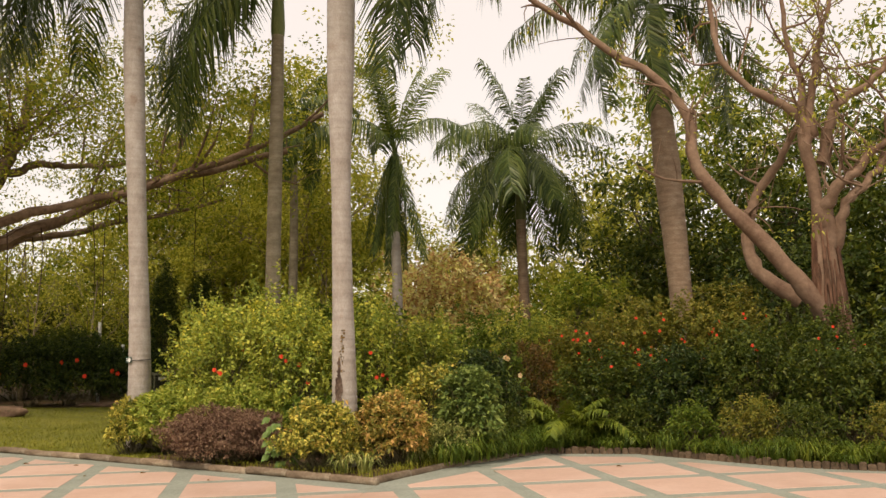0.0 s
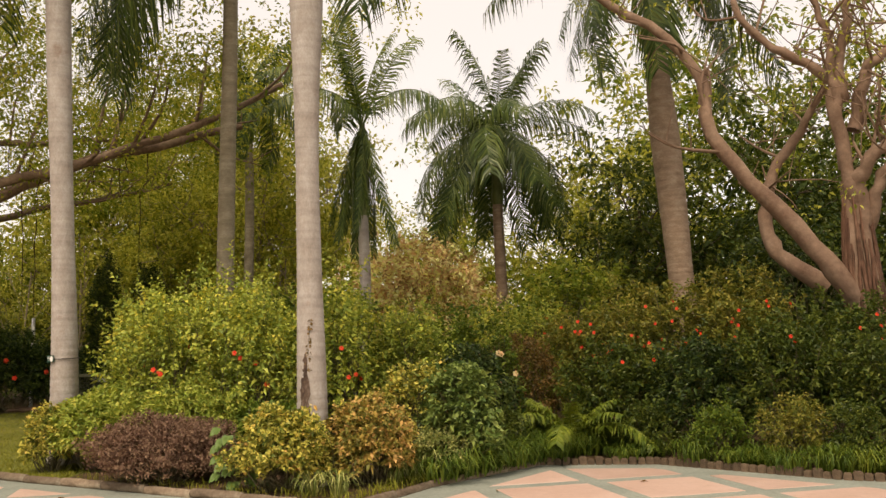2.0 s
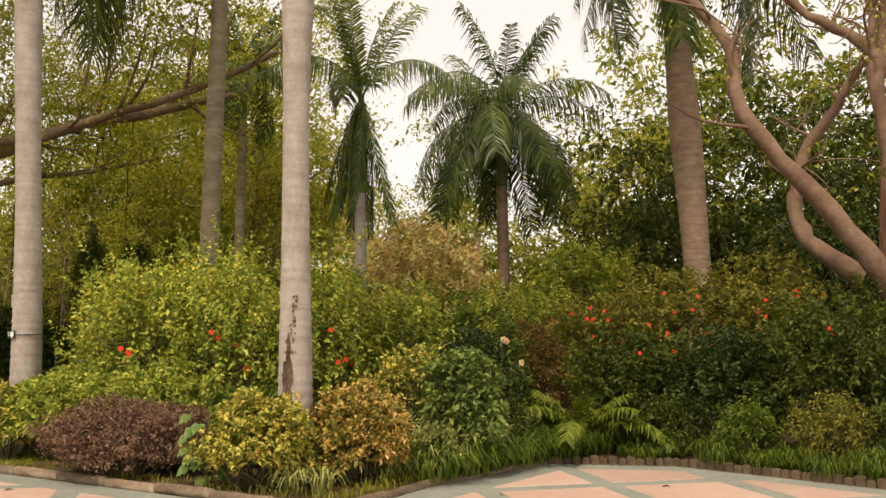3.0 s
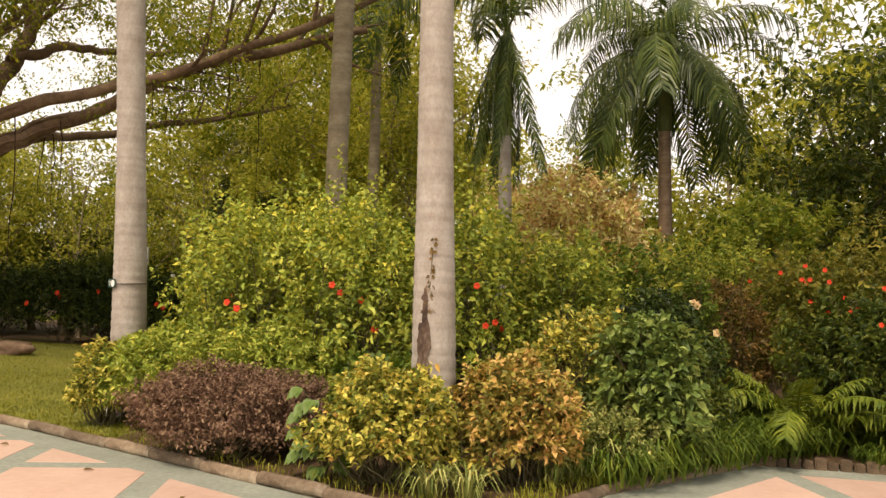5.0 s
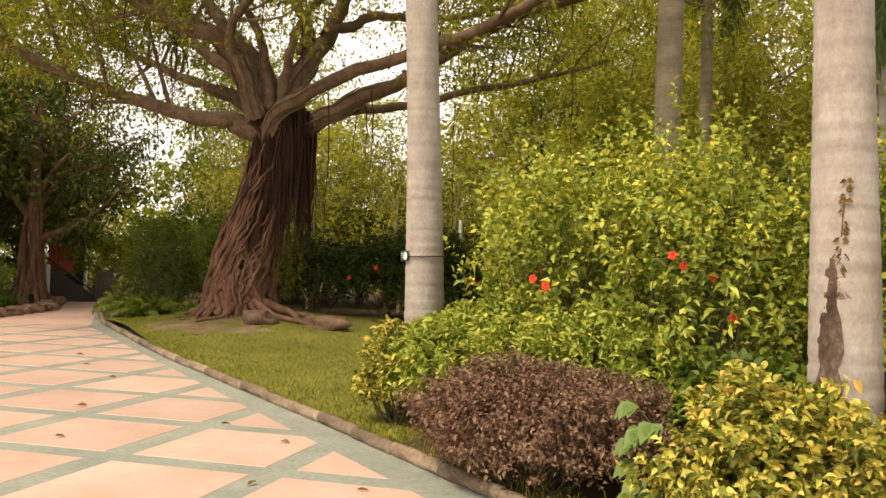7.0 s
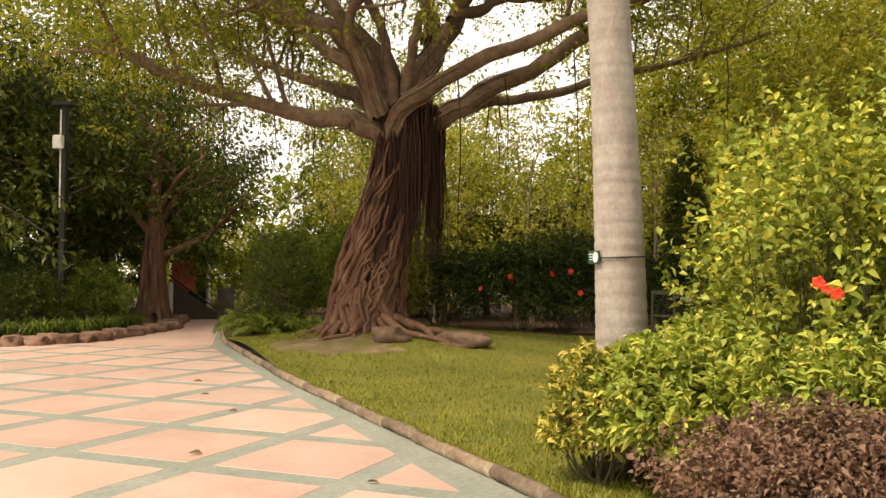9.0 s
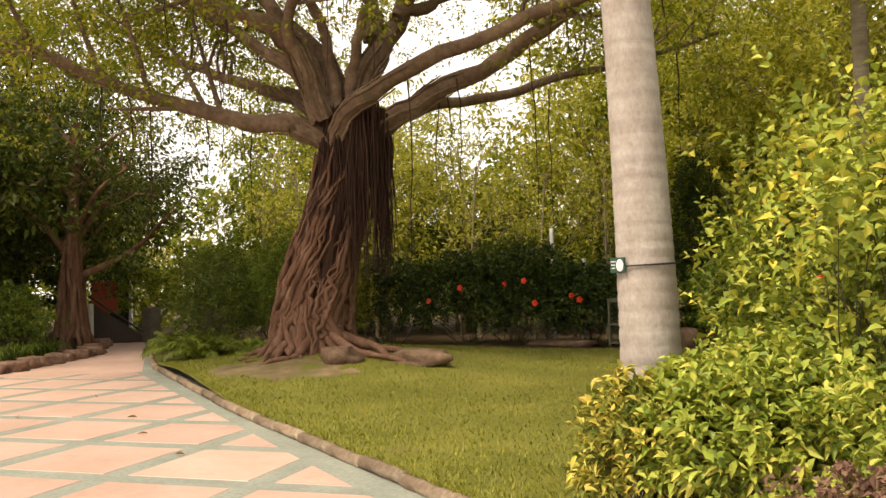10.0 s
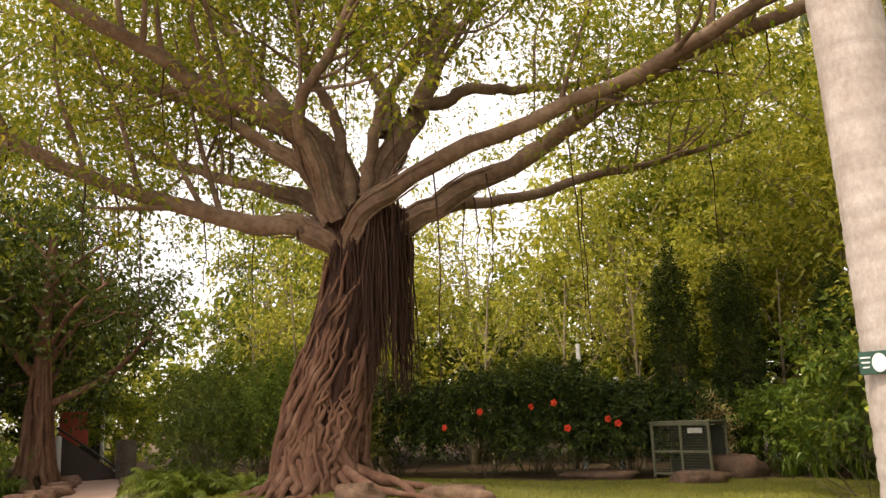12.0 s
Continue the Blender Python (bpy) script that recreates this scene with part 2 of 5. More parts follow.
L_PALM = leaf_material("palm_leaflet", [(0.0, (0.022, 0.042, 0.018)), (0.5, (0.05, 0.08, 0.032)), (1.0, (0.11, 0.14, 0.06))], rough=0.35, glow=0.2, tone=1.2)
L_PALM_LIGHT = leaf_material("young_palm_leaflet", [(0.0, (0.06, 0.10, 0.025)), (0.5, (0.11, 0.16, 0.04)), (1.0, (0.19, 0.23, 0.07))], rough=0.35, glow=0.4)
L_DRY = leaf_material("dry_palm_leaflet", [(0.0, (0.10, 0.065, 0.035)), (1.0, (0.25, 0.18, 0.09))], glow=0.2)
RED = leaf_material("red_petal", [(0.0, (0.55, 0.02, 0.015)), (1.0, (0.85, 0.07, 0.04))], glow=0.3)
PINK = leaf_material("pink_petal", [(0.0, (0.70, 0.30, 0.28)), (1.0, (0.85, 0.55, 0.50))], glow=0.3)
GREEN_PAINT = plain("green_painted_metal", (0.15, 0.15, 0.09), 0.7)
WHITE_PAINT = plain("white_paint", (0.75, 0.74, 0.70), 0.6)
BLACK = plain("black_rubber", (0.02, 0.02, 0.02), 0.5)
SIGN_GREEN = plain("sign_green", (0.02, 0.07, 0.045), 0.5)
DARK_METAL = plain("dark_metal", (0.035, 0.035, 0.03), 0.45, 0.6)
RED_PAINT = plain("red_paint", (0.60, 0.10, 0.05), 0.5)

# ---- mesh tools ----
TURN_GOLD = 2.399963


def mesh_of(name, verts, faces, mat, smooth=False):
    """verts (n, 3); faces (m, 3) or (m, 4)."""
    me = bpy.data.meshes.new(name)
    verts, faces = np.asarray(verts, np.float32), np.asarray(faces, np.int32)
    k = faces.shape[1]
    me.vertices.add(len(verts))
    me.vertices.foreach_set("co", verts.ravel())
    me.loops.add(faces.size)
    me.loops.foreach_set("vertex_index", faces.ravel())
    me.polygons.add(len(faces))
    me.polygons.foreach_set("loop_start", np.arange(0, faces.size, k, dtype=np.int32))
    me.polygons.foreach_set("use_smooth", np.full(len(faces), smooth))
    me.update(calc_edges=True)
    me.materials.append(mat)
    return me


def part(name, me, parent=None, label=""):
    ob = new(name, me)
    if parent is not None:
        ob.parent = parent
    if label:
        ob["label"] = label
    return ob


def thing(name, at, label, category, group="", kind="", turn=0.0):
    ob = new(name)
    ob.empty_display_size = 0.2
    ob.matrix_basis = pose(*at, 0, 0, turn)
    return tagged(ob, label, category, group, kind)


def unit(v):
    return v / np.maximum(np.linalg.norm(v, axis=-1, keepdims=True), 1e-9)


def leaves(name, P, D, N, L, W, mat, fold=0.25, droop=0.25, rich=False):
    """Leaf blades at P along D, facing N: folded along the midrib; rich ones have a rounded outline."""
    n = len(P)
    D = unit(D)
    S = unit(np.cross(D, N))
    N = np.cross(S, D)
    L, W = np.broadcast_to(L, n)[:, None], np.broadcast_to(W, n)[:, None]
    down = np.array([0, 0, -1.0])
    if rich:
        b = P + D * L * 0.62 + down * L * droop * 0.3
        tip = P + D * L * 0.98 + down * L * droop * 0.9
        up = N * W * fold
        a = P + D * L * 0.36 + up
        V = np.stack([P, b, tip, a + S * W * 0.48, b + S * W * 0.36 + up, a - S * W * 0.48, b - S * W * 0.36 + up], 1).reshape(-1, 3)
        F = np.array([[0, 3, 1], [3, 4, 1], [1, 4, 2], [0, 1, 5], [5, 1, 6], [1, 2, 6]])
        F = (np.arange(n)[:, None, None] * 7 + F).reshape(-1, 3)
    else:
        mid = P + D * L * 0.45 + N * W * fold
        tip = P + D * L + down * L * droop
        V = np.stack([P, mid + S * W * 0.5, tip, mid - S * W * 0.5], 1).reshape(-1, 3)
        F = (np.arange(n)[:, None, None] * 4 + np.array([[0, 1, 2], [0, 2, 3]])).reshape(-1, 3)
    return mesh_of(name, V, F, mat)


def smooth_path(pts, n):
    """A smooth curve through the points (Catmull-Rom), n points along it."""
    p = np.asarray(pts, float)
    p = np.vstack([2 * p[0] - p[1], p, 2 * p[-1] - p[-2]])
    t = np.linspace(0, len(p) - 3 - 1e-6, n)
    i, f = t.astype(int), (t % 1)[:, None]
    a, b, c, d = p[i], p[i + 1], p[i + 2], p[i + 3]
    return 0.5 * (2 * b + (c - a) * f + (2 * a - 5 * b + 4 * c - d) * f**2 + (3 * b - 3 * c + d - a) * f**3)


def tube_arrays(path, radii, sides=8, lump=None):
    path = np.asarray(path, float)
    n = len(path)
    r = np.broadcast_to(radii, n)
    t = unit(np.gradient(path, axis=0))
    ref = np.array([0.31, 0.95, 0.05]) if abs(t[:, 2]).mean() > 0.6 else np.array([0.02, 0.05, 1.0])
    u = unit(np.cross(t, ref))
    v = np.cross(t, u)
    a = np.linspace(0, 2 * np.pi, sides, endpoint=False)
    rr = r[:, None] * np.ones(sides)
    if lump is not None:
        rr = rr * lump
    V = path[:, None] + (np.cos(a)[None, :, None] * u[:, None] + np.sin(a)[None, :, None] * v[:, None]) * rr[:, :, None]
    i, j = np.meshgrid(np.arange(n - 1), np.arange(sides), indexing="ij")
    j2 = (j + 1) % sides
    F = np.stack([i * sides + j, i * sides + j2, (i + 1) * sides + j2, (i + 1) * sides + j], -1).reshape(-1, 4)
    return V.reshape(-1, 3), F


def tubes(name, items, mat, sides=6):
    """items: (path, radii) or (path, radii, sides, lump)."""
    VV, FF, k = [], [], 0
    for it in items:
        V, F = tube_arrays(it[0], it[1], it[2] if len(it) > 2 else sides, it[3] if len(it) > 3 else None)
        VV.append(V)
        FF.append(F + k)
        k += len(V)
    return mesh_of(name, np.vstack(VV), np.vstack(FF), mat, True)


def box_mesh(name, sx, sy, sz, mat, bevel=0.0, jitter=0.0, seed=0, cuts=0):
    """A bevelled block, its base at z = 0."""
    bm = bmesh.new()
    bmesh.ops.create_cube(bm, size=1, matrix=Matrix.Translation((0, 0, sz / 2)) @ Matrix.Diagonal((sx, sy, sz, 1)))
    if cuts:
        bmesh.ops.subdivide_edges(bm, edges=bm.edges[:], cuts=cuts, use_grid_fill=True)
    if jitter:
        r = random.Random(seed)
        for v in bm.verts:
            v.co += Vector((r.uniform(-1, 1), r.uniform(-1, 1), r.uniform(-1, 1))) * jitter
    if bevel:
        bmesh.ops.bevel(bm, geom=bm.edges[:], offset=bevel, segments=2, affect="EDGES")
    me = bpy.data.meshes.new(name)
    bm.to_mesh(me)
    bm.free()
    me.materials.append(mat)
    return me


def rock_mesh(name, sx, sy, sz, seed, mat=None):
    bm = bmesh.new()
    bmesh.ops.create_icosphere(bm, subdivisions=3, radius=1)
    off = Vector((seed * 7.3, seed * 3.1, seed * 1.7))
    for v in bm.verts:
        d = v.co.normalized()
        k = 1 + 0.50 * noise.noise(d * 1.4 + off) + 0.24 * noise.noise(d * 3.1 + off) + 0.05 * noise.noise(d * 8 + off)
        k += 0.22 * abs(noise.noise(d * 2.2 - off))
        q = Vector((d.x * k, d.y * k, max(-0.5, min(0.68 + 0.12 * noise.noise(d * 4 + off), d.z * k))))
        v.co = Vector((q.x * sx, q.y * sy, q.z * sz))
    me = bpy.data.meshes.new(name)
    bm.to_mesh(me)
    bm.free()
    me.materials.append(mat or ROCK)
    for p in me.polygons:
        p.use_smooth = True
    return me


# ---- the plan ----
KERB_LINE = [(-26.4, 27.9), (-22.4, 24.7), (-18.15, 21.4), (-11.4, 17.18), (-5.39, 13.82), (-0.28, 10.83), (0.58, 12.34), (2.14, 14.17), (3.83, 13.95), (5.7, 12.15), (6.8, 11.65), (14.0, 9.6), (60.0, 6.0)]
ROCK_LINE = [(-60.0, 6.0), (-30.0, 11.0), (-22.4, 15.5), (-21.0, 18.0), (-20.8, 19.6), (-21.9, 21.3), (-23.3, 23.5), (-27.3, 26.8), (-29.5, 29.5)]
KX, KY = np.array([p[0] for p in KERB_LINE]), np.array([p[1] for p in KERB_LINE])


def kerb_y(x):
    return np.interp(x, KX, KY)


def ground_z(x, y):
    """The top of the planted ground: a little over the paving, with a mound under the banyan."""
    d = np.clip((y - kerb_y(x)) / 3.0, 0, 1)
    m = np.exp(-((x + 13.9) ** 2 + (y - 22.3) ** 2) / (2 * 2.1**2))
    return 0.05 + 0.07 * d + 0.36 * m + 0.02 * np.sin(x * 1.3) * np.cos(y * 1.1) * d


def in_lawn(x, y):
    return (x < -4.35 - 0.12 * (y - 13)) & (x > -20.6) & (y < np.interp(x, [-10.6, -9.8], [26.8, 27.7]) + 0.25 * np.sin(x * 1.7)) & (y > kerb_y(x)) & (((x + 13.2) / 1.5) ** 2 + ((y - 20.0) / 0.75) ** 2 + 0.35 * np.sin(x * 5.3) * np.sin(y * 6.1) > 1)


def build_ground():
    v = [(-900, -900, -0.06), (900, -900, -0.06), (900, 900, -0.06), (-900, 900, -0.06)]
    tagged(part("ground", mesh_of("ground", v, [[0, 1, 2, 3]], SOIL)), "dark bare earth reaching to the horizon", "ground", kind="structure")
    xs = np.unique(np.concatenate([np.arange(-26.4, 15, 0.22), KX[KX > -26.5], np.linspace(15, 60, 20)]))
    f = np.concatenate([np.linspace(0, 1, 60) ** 1.3 * 18, np.linspace(20, 80, 12)])
    X = np.repeat(xs[:, None], len(f), 1)
    Y = kerb_y(X) + 0.06 + f[None]
    Z = ground_z(X, Y)
    V = np.stack([X, Y, Z], -1).reshape(-1, 3)
    nx, ny = X.shape
    i, j = np.meshgrid(np.arange(nx - 1), np.arange(ny - 1), indexing="ij")
    F = np.stack([i * ny + j, (i + 1) * ny + j, (i + 1) * ny + j + 1, i * ny + j + 1], -1).reshape(-1, 4)
    me = mesh_of("planted_ground", V, F, SOIL, True)
    me.materials.append(TURF)
    c = V[F].mean(1)
    me.materials.append(LITTER)
    index = in_lawn(c[:, 0], c[:, 1]).astype(np.int32)
    index[(index == 0) & (np.hypot((c[:, 0] + 13.2) / 2.4, c[:, 1] - 20.0) < 1.3)] = 2
    me.polygons.foreach_set("material_index", index)
    tagged(part("ground", me), "mown lawn and dark soil of the planted bed", "ground", kind="structure")
    ys = np.linspace(6, 29.5, 60)
    ex = np.interp(ys, [p[1] for p in ROCK_LINE], [p[0] for p in ROCK_LINE])
    g = np.linspace(0, 1, 20) ** 1.5 * 60
    X = ex[:, None] - 0.1 - g[None]
    Y = np.repeat(ys[:, None], 20, 1)
    V = np.stack([X, Y, 0.06 + 0.15 * np.clip(g[None] / 4, 0, 1) + 0 * X], -1).reshape(-1, 3)
    i, j = np.meshgrid(np.arange(59), np.arange(19), indexing="ij")
    F = np.stack([i * 20 + j, i * 20 + j + 1, (i + 1) * 20 + j + 1, (i + 1) * 20 + j], -1).reshape(-1, 4)
    tagged(part("ground", mesh_of("rock_bed", V, F, SOIL, True)), "dark soil of the rock-edged bed", "ground", kind="structure")


build_ground()

# ---- leafy things ----


def shoots(rng, n, radii, lump=0.25, shell=0.55, base=0.08, flat=0.0, seed=0.0):
    """Shoot tips over a lumpy ellipsoid standing on the ground, and their outward directions."""
    d = unit(rng.normal(size=(n, 3)))
    d[:, 2] = np.where(d[:, 2] < -0.55, -d[:, 2], d[:, 2])
    k = np.array([noise.noise(Vector((*(q * 1.9 + seed),))) + 0.5 * noise.noise(Vector((*(q * 4.1 + seed),))) for q in d])
    r = (1 + lump * k) * (shell + (1 - shell) * rng.random(n) ** 0.45)
    P = d * r[:, None] * np.array(radii)
    P[:, 2] += radii[2]
    P[:, 2] = np.maximum(P[:, 2], base + 0.1 * rng.random(n))
    return P, d


def shrub(at, radii, n_shoots, per, leaf, mat, label, name="shrub", seed=1, width=0.5, rise=0.5, shoot=0.14, lump=0.3, shell=0.5, flowers=0, flower_mat=None, flower_size=0.05, rich=True, stems=14, group="", category="shrub", droop=0.3, turn=0.0, stray=0.0):
    rng = np.random.default_rng(seed)
    ob = thing(name, at, label, category, group, turn=turn)
    P, d = shoots(rng, n_shoots, radii, lump, shell, seed=seed * 3.7)
    up = np.array([0, 0, 1.0])
    axis = unit(d * (1 - rise) + up * rise + rng.normal(size=d.shape) * 0.35)
    if stray:
        far = rng.random(n_shoots) < stray
        P[far] += axis[far] * radii[2] * 0.22
    f = (np.arange(per) + 0.5) / per
    base = P[:, None] - axis[:, None] * shoot * (1 - f)[None, :, None]
    ang = np.arange(per)[None] * TURN_GOLD + rng.random((n_shoots, 1)) * 6.28
    side = unit(np.cross(axis, rng.normal(size=axis.shape)))
    side2 = np.cross(axis, side)
    out = np.cos(ang)[..., None] * side[:, None] + np.sin(ang)[..., None] * side2[:, None]
    D = unit(out + axis[:, None] * (0.25 + 0.9 * f[None, :, None]) + rng.normal(size=out.shape) * 0.35)
    N = unit(axis[:, None] + up * 0.5 + rng.normal(size=out.shape) * 0.7)
    n = n_shoots * per
    L = leaf * (0.65 + 0.6 * rng.random(n))
    part("foliage", leaves("foliage", base.reshape(-1, 3), D.reshape(-1, 3), N.reshape(-1, 3), L, L * width, mat, 0.22, droop, rich), ob)["kind"] = "stuff"
    pick = rng.choice(n_shoots, min(stems * 4, n_shoots), False)
    items = []
    for q, k in enumerate(pick):
        foot = np.array([rng.normal() * radii[0] * 0.13, rng.normal() * radii[1] * 0.13, -0.05])
        knee = foot * 1.6 + np.array([P[k][0] * 0.35, P[k][1] * 0.35, P[k][2] * 0.45])
        items.append((smooth_path([foot, knee, P[k]], 5), np.linspace(0.012, 0.003, 5) * (1.3 if q < stems else 0.8), 4))
    part("woody_base", tubes("woody_base", items, STEM), ob)["kind"] = "stuff"
    if flowers:
        want = 1.05 if "hibiscus" in name else 1.7
        high = np.argsort(np.abs(P[:, 2] / radii[2] - want) + rng.random(n_shoots) * 1.5 + d[:, 1] * 1.2 + 0.6 * (np.hypot(P[:, 0] / radii[0], P[:, 1] / radii[1]) < 0.75))[:flowers]
        fm = flower_mesh(flower_mat or RED, flower_size)
        for k in high:
            fl = part("flower", fm, ob, "red open flower" if (flower_mat or RED) is RED else "pale pink flower")
            fl.matrix_basis = Matrix.Translation(P[k] + axis[k] * 0.03) @ Vector((d[k][0], d[k][1] - 0.6, 0.3)).to_track_quat("Z", "Y").to_matrix().to_4x4()
    return ob


FLOWERS = {}


def flower_mesh(mat, size):
    """Five ruffled petals round a short stamen column."""
    key = (mat.name, size)
    if key not in FLOWERS:
        a = np.arange(5) * 2 * np.pi / 5
        out = np.stack([np.cos(a), np.sin(a), 0 * a + 0.45], -1)
        P = np.zeros((5, 3))
        me = leaves("flower", np.vstack([P, P[:1]]), np.vstack([out, [[0, 0, 1]]]), np.vstack([np.tile([0, 0, 1.0], (5, 1)), [[1, 0, 0]]]), np.array([size] * 5 + [size * 1.3]), np.array([size * 0.95] * 5 + [size * 0.15]), mat, -0.1, 0.35, True)
        FLOWERS[key] = me
    return FLOWERS[key]


def limb_tree(rng, base, height, r0, spread, limbs=7, twigs=6, lean=(0, 0), fork=0.35):
    """Trunk, limbs and twigs of a broad-leaved tree; gives tube items for trunk and limbs, and the twig tips."""
    base = np.array(base, float)
    top = base + np.array([lean[0], lean[1], height * 0.75])
    mid = (base + top) / 2 + rng.normal(size=3) * np.array([0.2, 0.2, 0]) * height * 0.08
    tp = smooth_path([base - np.array([0, 0, 0.2]), base + (mid - base) * 0.5 + rng.normal(size=3) * 0.05, mid, top], 14)
    flare = 1 + 0.7 * np.exp(-np.linspace(0, 9, 14))
    trunk = [(tp, np.linspace(r0, r0 * 0.35, 14) * flare, 10)]
    limb_items, tips = [], []
    for k in range(limbs):
        f = fork + (1 - fork) * (k + rng.random() * 0.6) / limbs
        s = tp[min(13, int(f * 13))]
        a = k * TURN_GOLD + rng.normal() * 0.3
        ln = spread * (1.15 - 0.55 * f) * rng.uniform(0.75, 1.15)
        e = s + np.array([np.cos(a) * ln, np.sin(a) * ln, height * rng.uniform(0.12, 0.34)])
        m = (s + e) / 2 + np.array([0, 0, rng.uniform(-0.05, 0.12) * ln]) + rng.normal(size=3) * 0.08 * ln
        lp = smooth_path([s, m, e], 9)
        rl = r0 * (0.5 - 0.25 * f)
        limb_items.append((lp, np.linspace(rl, rl * 0.25, 9), 6))
        for q in range(twigs):
            g = 0.3 + 0.7 * (q + 1) / twigs
            s2 = lp[min(8, int(g * 8))]
            e2 = s2 + rng.normal(size=3) * np.array([0.28, 0.28, 0.2]) * spread + np.array([0, 0, 0.1 * height * rng.random()])
            limb_items.append((smooth_path([s2, (s2 + e2) / 2 + rng.normal(size=3) * 0.1, e2], 5), np.linspace(rl * 0.3, 0.012, 5), 4))
            tips += [s2 * 0.4 + e2 * 0.6, e2]
    return trunk, limb_items, np.array(tips)


def crown_mesh(rng, tips, per, sigma, leaf, mat, width=0.5, flat=0.65):
    c = np.repeat(tips, per, 0)
    # small sprays inside each clump, so that the outline stays broken
    sub = 5
    spray = tips[:, None] + rng.normal(size=(len(tips), sub, 3)) * np.array([sigma, sigma, sigma * flat]) * 1.15
    pick = rng.integers(0, sub, len(c))
    centre = spray[np.repeat(np.arange(len(tips)), per), pick]
    P = centre + rng.normal(size=c.shape) * sigma * np.array([0.34, 0.34, 0.20])
    D = unit(P - centre + rng.normal(size=c.shape) * 0.25 * sigma + np.array([0, 0, -0.05]))
    N = unit(np.array([0, 0, 1.0]) + rng.normal(size=c.shape) * 0.6)
    L = leaf * (0.6 + 0.7 * rng.random(len(c)))
    return leaves("crown", P, D, N, L, L * width, mat, 0.15, 0.2)


def tree(at, height, r0, spread, per, leaf, mat, label, bark=None, seed=1, limbs=7, twigs=6, sigma=0.55, fork=0.35, name="tree", group="background trees", lean=(0, 0)):
    rng = np.random.default_rng(seed)
    ob = thing(name, at, label, "tree", group)
    trunk, limb_items, tips = limb_tree(rng, (0, 0, 0), height, r0, spread, limbs, twigs, lean, fork)
    part("trunk", tubes("trunk", trunk, bark or BARK), ob)
    part("branchwork", tubes("branchwork", limb_items, bark or BARK), ob)["kind"] = "stuff"
    part("crown", crown_mesh(rng, tips, per, sigma, leaf, mat), ob)["kind"] = "stuff"
    return ob


# ---- palms ----


def frond_mesh(seed, length, arch, mat, pairs=46, leaflet=0.62, hang=0.55, lift=0.9, curl=1.3, width=0.046):
    """A pinnate frond along +x: an arching midrib with drooping leaflets in several planes."""
    rng = np.random.default_rng(seed)
    s = np.linspace(0, 1, 16)
    ang = lift - arch * s**curl
    step = length / 15
    x = np.concatenate([[0], np.cumsum(np.cos(ang[:-1]) * step)])
    z = np.concatenate([[0], np.cumsum(np.sin(ang[:-1]) * step)])
    path = np.stack([x, 0.06 * length * np.sin(s * 2 + seed) * s, z], -1)
    V, F = tube_arrays(path, np.linspace(0.028, 0.005, 16), 5)
    f = np.repeat(np.linspace(0.13, 0.995, pairs), 2)
    sgn = np.tile([1.0, -1.0], pairs)
    idx = f * 15
    i = np.clip(idx.astype(int), 0, 14)
    fr = (idx - i)[:, None]
    P = path[i] * (1 - fr) + path[i + 1] * fr
    T = unit(path[i + 1] - path[i])
    up = unit(np.cross(T, np.array([0, 1.0, 0])) * -1)
    n = len(f)
    D = unit(T * 0.55 + np.stack([0 * sgn, sgn, 0 * sgn], -1) * 0.8 + up * rng.uniform(-0.15, 0.5, n)[:, None] + rng.normal(size=(n, 3)) * 0.08)
    L = leaflet * (0.45 + 0.75 * np.sin(np.pi * (0.12 + 0.80 * f))) * rng.uniform(0.85, 1.1, n)
    down = np.array([0, 0, -1.0])
    w = width
    S = unit(np.cross(D, up + 0.01)) * w * 0.5
    m = P + D * L[:, None] * 0.5 + down * L[:, None] * hang * 0.18
    tip = P + D * L[:, None] * 0.85 + down * L[:, None] * hang * (0.75 + 0.4 * rng.random(n))[:, None]
    LV = np.stack([P - S * 0.6, P + S * 0.6, m + S, m - S, tip], 1).reshape(-1, 3)
    LF = (np.arange(n)[:, None, None] * 5 + np.array([[0, 1, 2], [0, 2, 3], [3, 2, 4]])).reshape(-1, 3)
    T1 = np.concatenate([F[:, [0, 1, 2]], F[:, [0, 2, 3]]])
    return mesh_of("frond", np.vstack([V, LV]), np.vstack([T1, LF + len(V)]), mat)


FRONDS = {}


